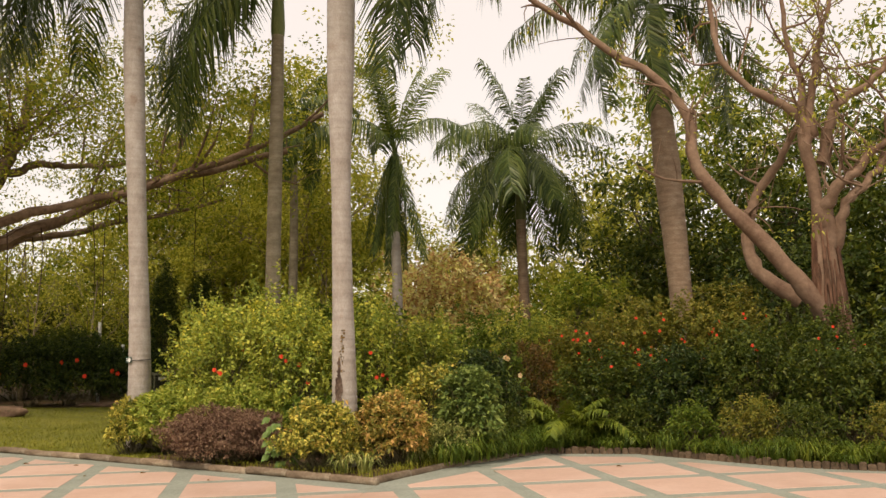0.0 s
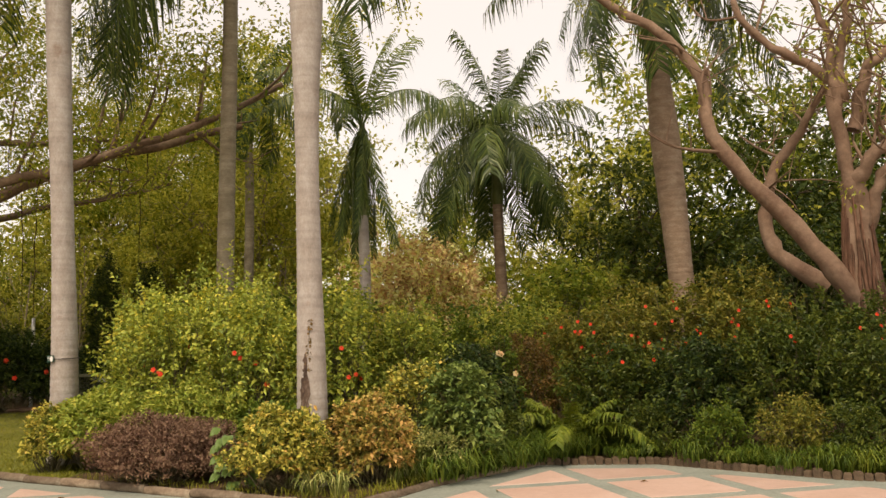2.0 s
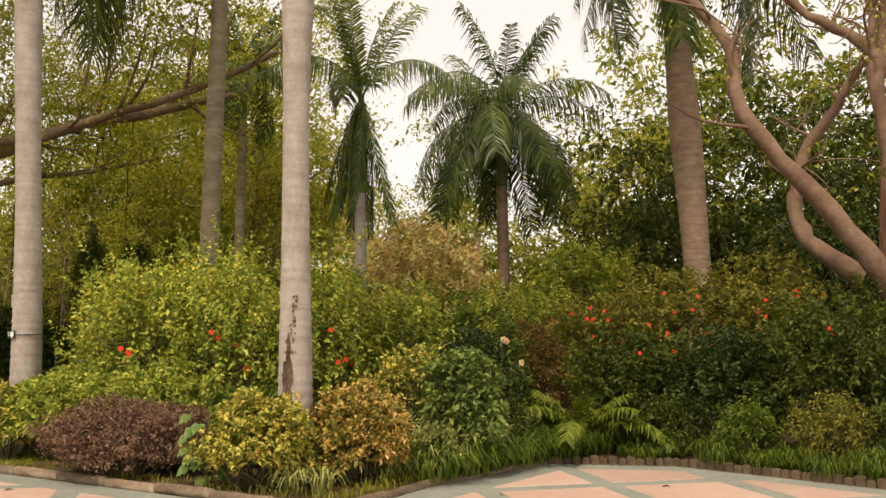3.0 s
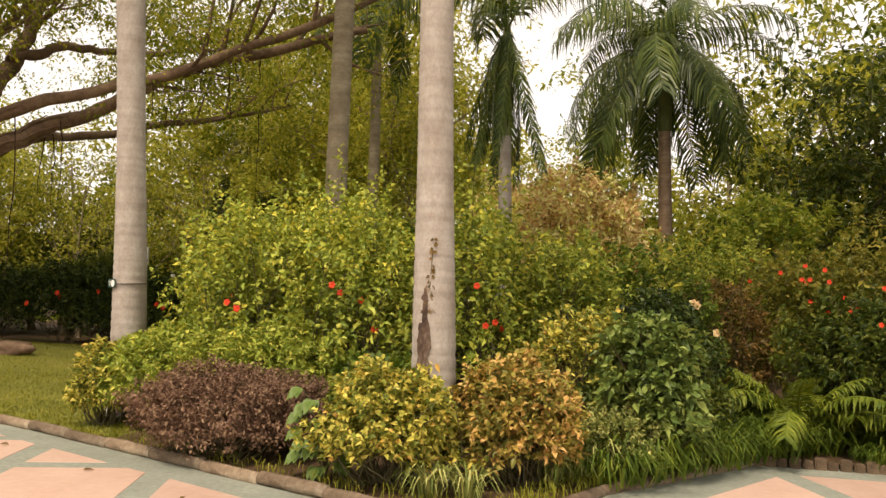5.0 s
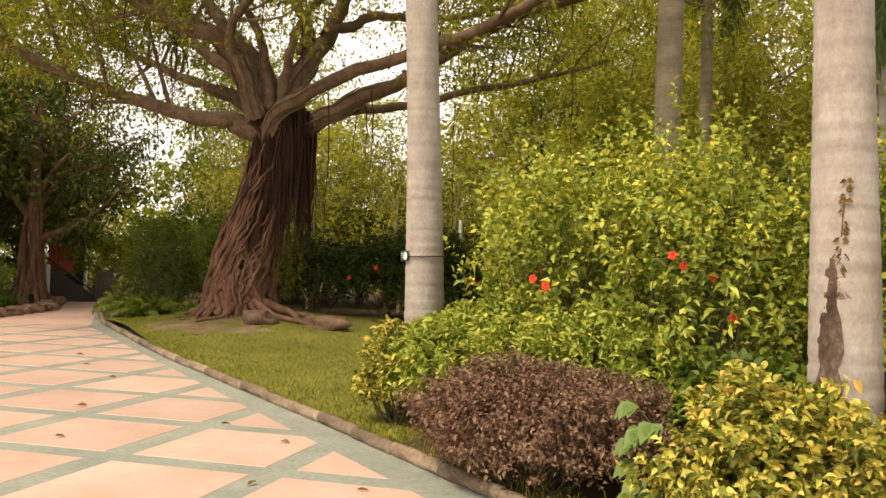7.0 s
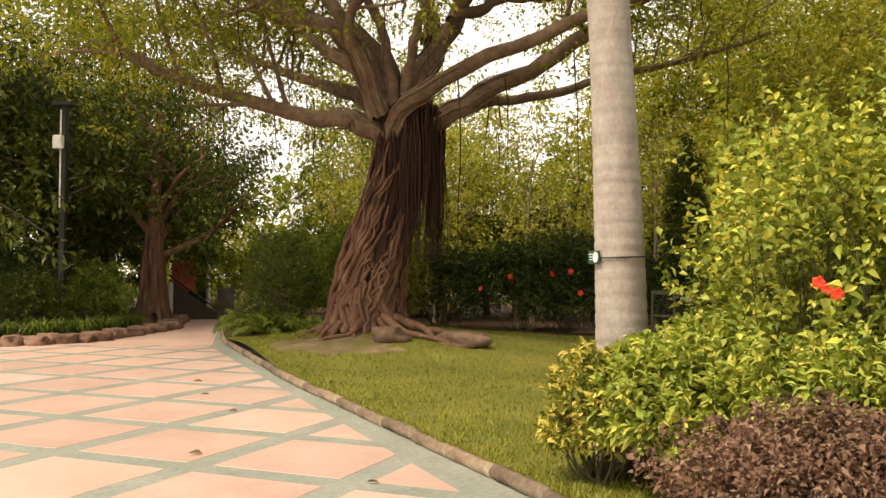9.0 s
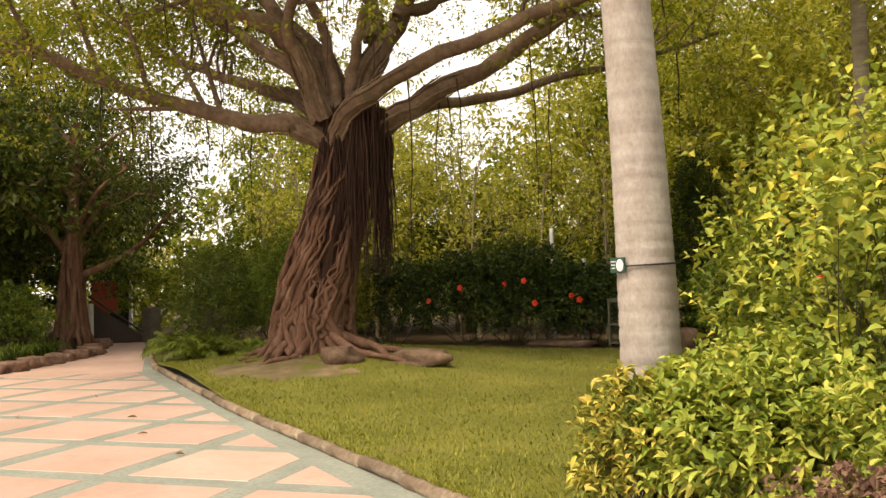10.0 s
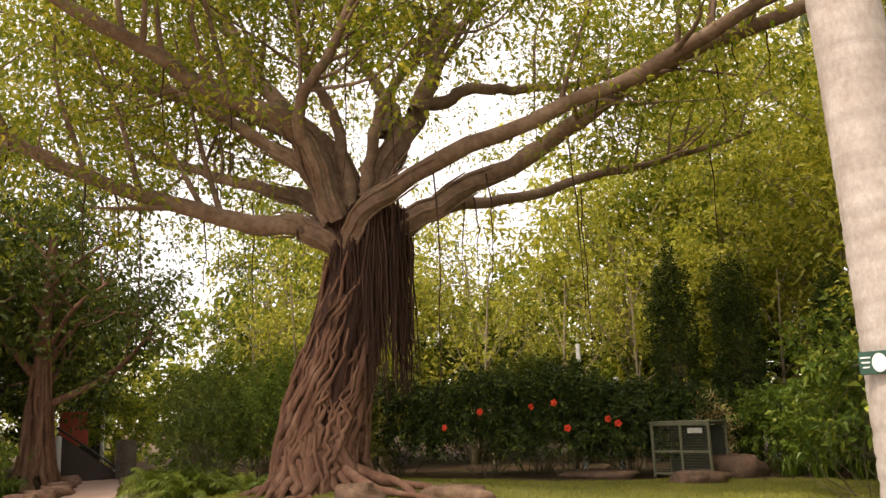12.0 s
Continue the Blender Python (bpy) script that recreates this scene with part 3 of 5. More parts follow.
def palm(at, height, radius, label, fronds=13, length=3.2, shaft=1.6, bark=None, leaf=None, seed=1, tilt=(0, 0), style="spread", name="royal_palm", base=1.25, toward=(), scar_at=None, girth=None):
    rng = np.random.default_rng(seed)
    ob = thing(name, at, label, "palm tree", "royal palms")
    n = max(60, int(height / (0.022 if girth else 0.045)))
    s = np.linspace(0, 1, n)
    z = s * height - 0.1
    path = np.stack([tilt[0] * s**1.6, tilt[1] * s**1.6, z], -1) + np.stack([0.03 * np.sin(s * 5 + seed), 0.03 * np.cos(s * 4 + seed), 0 * s], -1)
    scar = ((z / 0.115 + 0.25 * np.sin(z * 3.1)) % 1.0)
    ring = np.where(scar < 0.30, -0.020, 0.004) * rng.uniform(0.5, 1.2, n) * (0.5 + 1.6 * np.exp(-z / 1.1))
    r = radius * (1 + (base - 1) * np.exp(-z.clip(0) / 0.45) - 0.22 * s)
    if girth:
        r = np.interp(z, [g[0] for g in girth], [g[1] for g in girth])
        r = np.convolve(np.pad(r, 8, mode="edge"), np.ones(17) / 17, "valid")
    a = np.linspace(0, 6.28, 22, endpoint=False)
    lump = 1 + ring[:, None] + 0.012 * np.sin(a[None] * 3 + z[:, None] * 0.8) + 0.002 * rng.normal(size=(n, 22))
    part("trunk", tubes("trunk", [(path, r, 22, lump)], bark or PALM_BARK), ob)
    top = path[-1]
    sp = np.stack([0 * np.linspace(0, 1, 14) + top[0], 0 * np.linspace(0, 1, 14) + top[1], top[2] + np.linspace(-0.02, shaft, 14)], -1)
    prof = np.interp(np.linspace(0, 1, 14), [0, 0.12, 0.5, 1], [1.05, 1.15, 0.95, 0.45]) * (r[-1] if girth else radius * 0.80)
    if scar_at is not None:
        # a dark rotted hollow low on the bark
        zs, az = np.linspace(0.22, 1.62, 18), np.linspace(-1, 1, 9)
        edge = 0.36 * np.sin(np.pi * (zs - 0.15) / 1.55) ** 0.8 * (1 + 0.22 * np.sin(zs * 17) + 0.14 * np.sin(zs * 41))
        rs = np.interp(zs, z, r) * 1.045 + 0.005
        A = scar_at + edge[:, None] * az[None]
        SV = np.stack([path[0][0] + np.cos(A) * rs[:, None], path[0][1] + np.sin(A) * rs[:, None], np.repeat(zs[:, None], 9, 1)], -1).reshape(-1, 3)
        i, j = np.meshgrid(np.arange(17), np.arange(8), indexing="ij")
        part("bark_scar", mesh_of("bark_scar", SV, np.stack([i * 9 + j, i * 9 + j + 1, (i + 1) * 9 + j + 1, (i + 1) * 9 + j], -1).reshape(-1, 4), ROT, True), ob, "dark rotted patch of bark")
    part("crownshaft", tubes("crownshaft", [(sp, prof, 16)], SHAFT), ob, "smooth green crownshaft")
    for k in range(fronds):
        f = k / max(1, fronds - 1)
        blade = leaf or L_PALM
        if style == "hang":
            lift, arch, hang, curl = (1.5, 0.5, 0.6, 1.3) if k < 5 else ((1.0, 1.9, 0.7, 0.9) if k < 8 else (1.4, 3.0, 0.45, 0.12))
            blade = L_PALM_LIGHT if k < 4 else L_PALM
        elif style == "old":
            lift, arch, hang, curl = (1.1 - 0.9 * f, 1.5, 0.7, 1.0) if f < 0.55 else (0.35, 1.95, 0.8, 0.5)
        else:
            lift, arch, hang, curl = (1.45, 0.75, 0.65, 1.2) if k < 6 else ((1.1, 2.0, 0.8, 0.9) if k < 15 else ((0.95, 2.55, 0.75, 0.5) if k % 2 else (0.8, 2.4, 0.6, 0.28)))
        q = (style, round(length, 1), lift, arch, blade.name, k % 2)
        if q not in FRONDS:
            FRONDS[q] = frond_mesh(len(FRONDS) + 3, length * (0.85 if lift > 1.4 else 1), arch, blade, pairs=64, leaflet=length * (0.12 if curl < 0.2 else 0.18), hang=hang, lift=lift, curl=curl)
        fr = part("frond", FRONDS[q], ob)
        turn = math.degrees(k * TURN_GOLD) + rng.uniform(-12, 12)
        if toward and f >= 0.55:
            turn = toward[k % len(toward)] + rng.uniform(-22, 22)
        k2 = rng.uniform(0.78, 1.08)
        fr.matrix_basis = pose(top[0], top[1], top[2] + shaft * (0.97 - 0.12 * f), rng.uniform(-6, 6), rng.uniform(-5, 5), turn) @ pose(0, 0, 0, rng.uniform(-22, 22), rng.uniform(-9, 9), 0) @ Matrix.Diagonal((0.40 * k2, 0.6 * k2, k2, 1) if curl < 0.2 else (k2, k2, k2, 1))
    return ob


palm((-5.12, 14.9, 0.08), 9.2, 0.205, "tall royal palm, smooth pale ringed trunk at the lawn's edge", seed=1, tilt=(-0.36, 0.1), style="old", length=4.9, shaft=1.5, fronds=17, toward=(190, 215, 160), girth=((0, 0.245), (0.5, 0.218), (1.7, 0.200), (3.3, 0.172), (4.6, 0.172), (6.0, 0.19), (7.6, 0.20), (9.2, 0.17)))
palm((-0.87, 12.3, 0.06), 9.2, 0.175, "tall royal palm, pale ringed trunk with a dark foot", seed=2, tilt=(-0.07, 0.15), style="old", length=4.3, shaft=1.5, fronds=17, toward=(20, 60, -20), scar_at=-2.0, girth=((0, 0.225), (0.6, 0.198), (1.6, 0.182), (2.6, 0.160), (4.0, 0.148), (5.0, 0.168), (6.2, 0.220), (7.4, 0.228), (9.2, 0.17)))
palm((-3.31, 17.78, 0.1), 9.0, 0.18, "royal palm with a slim olive-grey trunk behind the hibiscus", seed=3, bark=PALM_OLIVE, style="old", length=4.6, fronds=15, toward=(185, 150, 220))
palm((-4.84, 26.4, 0.1), 8.0, 0.16, "slender palm with a brown trunk among taller trees", seed=4, bark=PALM_OLIVE, style="old", length=3.0)
palm((-1.17, 23.3, 0.1), 5.2, 0.17, "young royal palm with fronds hanging close round its trunk", seed=5, style="hang", length=3.6, shaft=2.4, fronds=22)
palm((2.6, 27.1, 0.1), 6.05, 0.20, "royal palm with a spreading crown of drooping fronds", seed=6, bark=PALM_BROWN, style="spread", length=4.2, shaft=2.0, fronds=34)
palm((6.16, 20.3, 0.1), 8.3, 0.27, "royal palm with a stout reddish-grey trunk behind the shrubs", seed=7, bark=PALM_BROWN, style="old", length=4.2, shaft=2.3, tilt=(-0.35, 0), fronds=22, toward=(190, -10, 225, 20, 165), girth=((0, 0.33), (1.5, 0.28), (3.4, 0.275), (5.0, 0.31), (6.2, 0.33), (7.4, 0.28), (8.3, 0.235)))

# ---- the banyan ----


def limb_path(pts, n=22, wob=0.05, seed=0):
    rng = np.random.default_rng(seed)
    p = smooth_path(pts, n)
    k = np.cumsum(rng.normal(size=p.shape) * wob, 0)
    k -= np.linspace(0, 1, n)[:, None] * k[-1]
    return p + k


BANYAN_AT = (-14.15, 21.85, 0.42)
BANYAN_LIMBS = [
    ([(-13.5, 22.2, 4.1), (-13.95, 21.65, 4.75), (-14.3, 21.35, 4.97), (-14.9, 20.9, 5.0), (-15.6, 19.8, 5.15), (-16.4, 18.5, 5.6), (-16.8, 17.4, 6.0)], 0.23),
    ([(-13.7, 22.1, 4.6), (-14.4, 21.9, 5.3), (-15.9, 21.9, 5.8), (-17.2, 22.0, 6.3), (-19.2, 22.3, 7.2)], 0.17),
    ([(-13.6, 21.7, 4.8), (-13.8, 21.4, 5.7), (-13.8, 20.6, 6.4), (-14.4, 19.6, 6.7), (-14.9, 18.2, 7.2), (-15.4, 16.6, 7.8)], 0.22),
    ([(-13.7, 22.0, 4.9), (-14.1, 21.9, 5.9), (-15.5, 22.2, 7.0), (-17.7, 22.2, 8.0), (-20.6, 21.8, 9.2)], 0.24),
    ([(-13.5, 21.6, 4.8), (-13.6, 21.2, 5.7), (-13.5, 20.7, 6.4), (-12.8, 20.6, 7.2), (-12.0, 20.4, 8.4)], 0.15),
    ([(-13.6, 22.1, 4.8), (-13.8, 22.1, 6.0), (-14.9, 21.8, 7.3), (-16.0, 21.8, 8.9), (-17.4, 21.4, 10.6)], 0.21),
    ([(-13.3, 22.2, 4.8), (-13.2, 22.3, 6.0), (-12.9, 22.8, 6.8), (-12.6, 23.1, 7.6), (-12.5, 23.5, 8.6), (-12.4, 24.0, 10.2)], 0.27),
    ([(-13.1, 22.6, 6.5), (-13.3, 23.0, 7.4), (-13.9, 23.1, 8.3), (-14.6, 23.1, 9.6)], 0.15),
    ([(-13.5, 22.25, 4.1), (-13.25, 21.85, 4.6), (-13.0, 21.65, 4.87), (-12.3, 21.8, 5.2), (-11.1, 22.3, 5.7), (-9.6, 22.4, 6.1), (-8.3, 22.3, 6.3), (-7.0, 22.1, 6.7), (-5.0, 22.3, 7.4), (-3.2, 22.9, 8.6)], 0.19),
    ([(-13.3, 22.2, 4.3), (-12.8, 22.4, 4.75), (-12.0, 22.9, 5.2), (-10.9, 23.5, 5.8), (-9.7, 23.4, 6.25), (-8.0, 22.9, 6.6), (-6.2, 22.9, 7.0), (-4.4, 23.6, 7.7)], 0.23),
    ([(-12.5, 23.0, 5.0), (-12.1, 24.0, 5.4), (-11.2, 25.5, 5.7), (-10.3, 26.9, 6.2), (-9.4, 28.2, 6.7), (-8.1, 29.5, 7.4)], 0.13),
    ([(-13.6, 21.8, 5.0), (-14.3, 21.4, 6.0), (-15.3, 21.0, 6.9), (-16.9, 20.3, 7.9), (-18.6, 19.6, 8.8)], 0.15),
    ([(-13.3, 22.0, 5.2), (-12.9, 21.9, 6.3), (-12.2, 21.9, 7.4), (-11.2, 22.2, 8.8)], 0.13),
    ([(-13.5, 22.0, 5.0), (-13.6, 21.6, 6.4), (-14.0, 21.2, 7.8), (-14.2, 20.8, 9.4)], 0.13),
    ([(-12.8, 23.0, 7.0), (-12.0, 24.1, 7.6), (-10.9, 25.6, 7.8), (-9.0, 26.8, 8.2)], 0.14),
]


def banyan():
    rng = np.random.default_rng(77)
    ob = thing("banyan_tree", (0, 0, 0), "old banyan with fused root trunk, spreading limbs and aerial roots", "tree")
    bx, by, bz = BANYAN_AT

    def axis(z):
        lean = np.interp(z, [-0.2, 0.6, 1.5, 2.25, 3.2, 4.1, 4.7], [0.0, -0.03, 0.15, 0.31, 0.57, 0.70, 0.70])
        return np.stack([bx + 0.05 + 0.86 * lean, by + 0.62 * lean, bz + z], -1)

    def girth(z):
        return np.interp(z, [-0.2, 0.0, 0.25, 0.8, 1.8, 3.0, 4.0, 4.7], [1.05, 0.92, 0.80, 0.74, 0.70, 0.62, 0.58, 0.54])
    z = np.linspace(-0.15, 4.7, 46)
    a = np.linspace(0, 6.283, 48, endpoint=False)
    ridge = 1 + 0.10 * np.sin(a[None] * 7 + z[:, None] * 0.6) + 0.07 * np.sin(a[None] * 13 - z[:, None] * 0.9) + 0.03 * rng.normal(size=(46, 48))
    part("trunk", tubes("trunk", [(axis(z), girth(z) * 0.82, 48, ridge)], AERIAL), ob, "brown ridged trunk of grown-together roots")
    items = []
    for k in range(150):
        a0 = k * TURN_GOLD + rng.normal() * 0.1
        # the side towards the plaza's far end is plaited higher up
        high = 0.5 + 0.5 * math.cos(a0 - 3.6)
        top = rng.uniform(1.1, 2.4) + 1.6 * high * rng.random() if k % 5 else rng.uniform(3.2, 4.6)
        zz = np.linspace(top, rng.uniform(-0.15, 0.05), 24)
        ang = a0 + np.cumsum(rng.normal(size=24) * 0.08) + 0.22 * np.sin(zz * 1.9 + k) + (0.07 if k % 3 else -0.12) * (zz - 1.2)
        rad = girth(zz) * (0.82 + 0.14 * rng.random()) + 0.05 * np.sin(zz * 2.6 + k)
        c = axis(zz)
        p = c + np.stack([np.cos(ang) * rad, np.sin(ang) * rad, 0 * zz], -1)
        items.append((p, np.linspace(0.022, rng.uniform(0.035, 0.095), 24) * (1 + 0.12 * rng.normal(size=24)), 7))
    part("root_plait", tubes("root_plait", items, BANYAN), ob, "brown roots plaited round the trunk")["kind"] = "stuff"
    for k in range(15):
        a0 = ((-0.40, -0.08, 0.18)[k - 8] if k in (8, 9, 10) else (-2.6 + 3.4 * k / 14 if k < 11 else k * 1.9) + rng.normal() * 0.12)
        ln = rng.uniform(0.15, 0.6) + (1.7 if k in (8, 9, 10) else 0)
        t = np.linspace(0, 1, 12)
        rr = 0.55 + t * (0.6 + ln)
        ang = a0 + 0.35 * t * rng.normal()
        x, y = bx + np.cos(ang) * rr, by + np.sin(ang) * rr
        p = np.stack([x, y, ground_z(x, y) + 0.35 * (1 - t) ** 2 + 0.05 * np.sin(t * 9 + k) - 0.03], -1)
        part("surface_root", tubes("surface_root", [(p, np.linspace(0.095, 0.025, 12) * (1 + 0.15 * rng.normal(size=12)), 8)], BANYAN), ob)
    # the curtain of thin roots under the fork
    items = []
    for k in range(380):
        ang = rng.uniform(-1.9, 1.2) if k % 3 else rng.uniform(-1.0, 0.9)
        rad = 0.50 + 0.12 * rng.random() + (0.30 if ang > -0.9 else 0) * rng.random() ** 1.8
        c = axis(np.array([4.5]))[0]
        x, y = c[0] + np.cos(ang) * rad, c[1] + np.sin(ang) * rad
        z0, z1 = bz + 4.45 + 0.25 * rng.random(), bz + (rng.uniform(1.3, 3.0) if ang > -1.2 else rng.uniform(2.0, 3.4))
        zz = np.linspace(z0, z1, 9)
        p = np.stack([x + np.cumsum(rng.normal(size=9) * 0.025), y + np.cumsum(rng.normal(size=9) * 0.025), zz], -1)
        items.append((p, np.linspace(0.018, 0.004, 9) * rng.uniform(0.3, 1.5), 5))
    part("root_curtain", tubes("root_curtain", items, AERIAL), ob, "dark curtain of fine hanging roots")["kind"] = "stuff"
    tips, twigs, hang = [], [], []
    for k, (pts, r) in enumerate(BANYAN_LIMBS):
        p = limb_path(pts, 26, 0.035, k)
        part("limb", tubes("limb", [(p, np.linspace(r, r * 0.38, 26) * (1 + 0.05 * rng.normal(size=26)), 12)], BANYAN_LIMB), ob)
        if r > 0.14:
            strands = []
            for q in range(6):
                i = np.arange(0, 9 + q % 3)
                turn = q * 1.05 + k + 0.11 * i
                t = unit(np.gradient(p[i], axis=0))
                u = unit(np.cross(t, np.array([0.31, 0.95, 0.05])))
                v = np.cross(t, u)
                off = (np.cos(turn)[:, None] * u + np.sin(turn)[:, None] * v) * (r * 0.93)
                strands.append((p[i] + off, np.linspace(0.055, 0.015, len(i)), 6))
            part("root_sheath", tubes("root_sheath", strands, BANYAN_LIMB), ob)["kind"] = "stuff"
        n = len(p)
        for q in range(9):
            i = int(n * (0.58 + 0.41 * q / 8)) - 1
            s = p[i]
            t = unit(p[min(i + 1, n - 1)] - p[i - 1])
            side = unit(np.cross(t, rng.normal(size=3)))
            e = s + (t * 0.8 + side) * rng.uniform(0.7, 1.9) + np.array([0, 0, rng.uniform(0.2, 1.5)])
            m = (s + e) / 2 + rng.normal(size=3) * 0.15
            tw = smooth_path([s, m, e], 7)
            twigs.append((tw, np.linspace(r * 0.26, 0.014, 7), 5))
            for h in range(3):
                e2 = tw[3 + h] + rng.normal(size=3) * np.array([0.55, 0.55, 0.35]) + np.array([0, 0, 0.25])
                twigs.append((smooth_path([tw[3 + h], (tw[3 + h] + e2) / 2 + rng.normal(size=3) * 0.06, e2], 4), np.linspace(0.016, 0.007, 4), 4))
                tips.append(e2)
            tips.append(e)
            if rng.random() < 0.14:
                hang.append(s - np.array([0, 0, r * 0.5]))
    part("twig_mass", tubes("twig_mass", twigs, BANYAN_LIMB), ob)["kind"] = "stuff"
    # the roof of the crown, over and around the limbs
    for k in range(175):
        a0, rr = k * TURN_GOLD, 4.6 + 5.2 * ((k + 0.5) / 175) ** 0.6
        h = 10.6 - 0.028 * rr**2 + rng.normal() * 0.9
        tips.append(np.array([-13.2 + np.cos(a0) * rr, 22.2 + np.sin(a0) * rr, h]))
    for k in range(105):
        a0, rr = k * TURN_GOLD, 4.6 * math.sqrt((k + 0.5) / 105)
        tips.append(np.array([-18.0 + np.cos(a0) * rr, 20.3 + np.sin(a0) * rr, 8.0 + rng.normal() * 1.0]))
    part("crown", crown_mesh(rng, np.array(tips), 125, 0.5, 0.112, L_BANYAN, 0.55), ob, "airy crown of small glossy leaves")["kind"] = "stuff"
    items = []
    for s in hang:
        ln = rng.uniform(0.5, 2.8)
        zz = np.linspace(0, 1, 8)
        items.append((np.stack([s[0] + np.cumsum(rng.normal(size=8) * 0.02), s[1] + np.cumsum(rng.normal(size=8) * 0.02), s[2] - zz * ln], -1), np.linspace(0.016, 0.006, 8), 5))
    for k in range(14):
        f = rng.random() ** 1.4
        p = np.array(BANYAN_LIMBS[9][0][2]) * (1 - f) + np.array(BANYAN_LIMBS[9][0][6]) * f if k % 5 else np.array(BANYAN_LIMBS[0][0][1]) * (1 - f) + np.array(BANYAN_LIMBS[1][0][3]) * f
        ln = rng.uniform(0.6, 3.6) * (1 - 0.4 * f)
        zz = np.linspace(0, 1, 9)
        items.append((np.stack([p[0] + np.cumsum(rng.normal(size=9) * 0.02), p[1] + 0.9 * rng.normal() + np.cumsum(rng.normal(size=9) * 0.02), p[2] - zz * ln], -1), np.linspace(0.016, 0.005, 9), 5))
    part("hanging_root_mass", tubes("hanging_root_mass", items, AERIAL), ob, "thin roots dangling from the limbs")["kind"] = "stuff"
    return ob


def set_base(ob, at):
    """Moves a thing's origin to its base; its parts stay."""
    ob.location = at
    for c in ob.children:
        c.location = Vector(c.location) - Vector(at)


set_base(banyan(), BANYAN_AT)

# ---- the bare-limbed fig by the shrubs ----
FIG_LIMBS = [
    ([(7.75, 15.7, 2.3), (7.4, 15.6, 2.85), (6.95, 15.7, 3.5), (6.0, 15.8, 4.55), (5.55, 15.9, 5.3), (5.45, 16.0, 6.3), (4.95, 16.2, 7.05), (4.1, 16.5, 7.85), (3.2, 16.6, 8.6), (2.4, 16.7, 9.2)], 0.175),
    ([(7.75, 15.7, 4.6), (7.55, 15.6, 5.5), (7.5, 15.6, 5.95), (7.2, 15.7, 6.4), (6.7, 15.9, 6.85), (6.25, 16.0, 7.45), (6.1, 16.1, 8.2), (6.0, 16.1, 9.4)], 0.12),
    ([(7.5, 16.3, 2.6), (6.85, 16.7, 3.3), (6.75, 16.8, 4.2), (6.95, 16.7, 4.9), (7.35, 16.4, 5.6), (7.6, 16.0, 6.1)], 0.165),
    ([(7.75, 15.6, 4.0), (7.65, 15.5, 4.8), (7.6, 15.5, 5.9), (7.6, 15.5, 6.8), (7.45, 15.6, 7.5), (7.2, 15.6, 8.9)], 0.125),
    ([(7.75, 15.5, 5.2), (7.9, 15.4, 6.0), (8.1, 15.3, 6.3), (8.6, 15.1, 6.75), (9.2, 14.8, 7.4)], 0.12),
    ([(7.85, 15.6, 3.6), (7.85, 15.5, 4.35), (8.1, 15.3, 4.75), (8.5, 15.1, 5.15), (9.2, 14.9, 5.9)], 0.16),
    ([(8.0, 15.6, 3.6), (8.1, 15.4, 4.4), (8.4, 15.2, 4.62), (8.7, 15.1, 4.95), (9.0, 15.0, 5.8)], 0.11),
    ([(7.7, 15.5, 5.8), (7.75, 15.5, 6.4), (7.9, 15.4, 7.2), (8.05, 15.4, 7.8), (8.2, 15.3, 9.0)], 0.10),
]


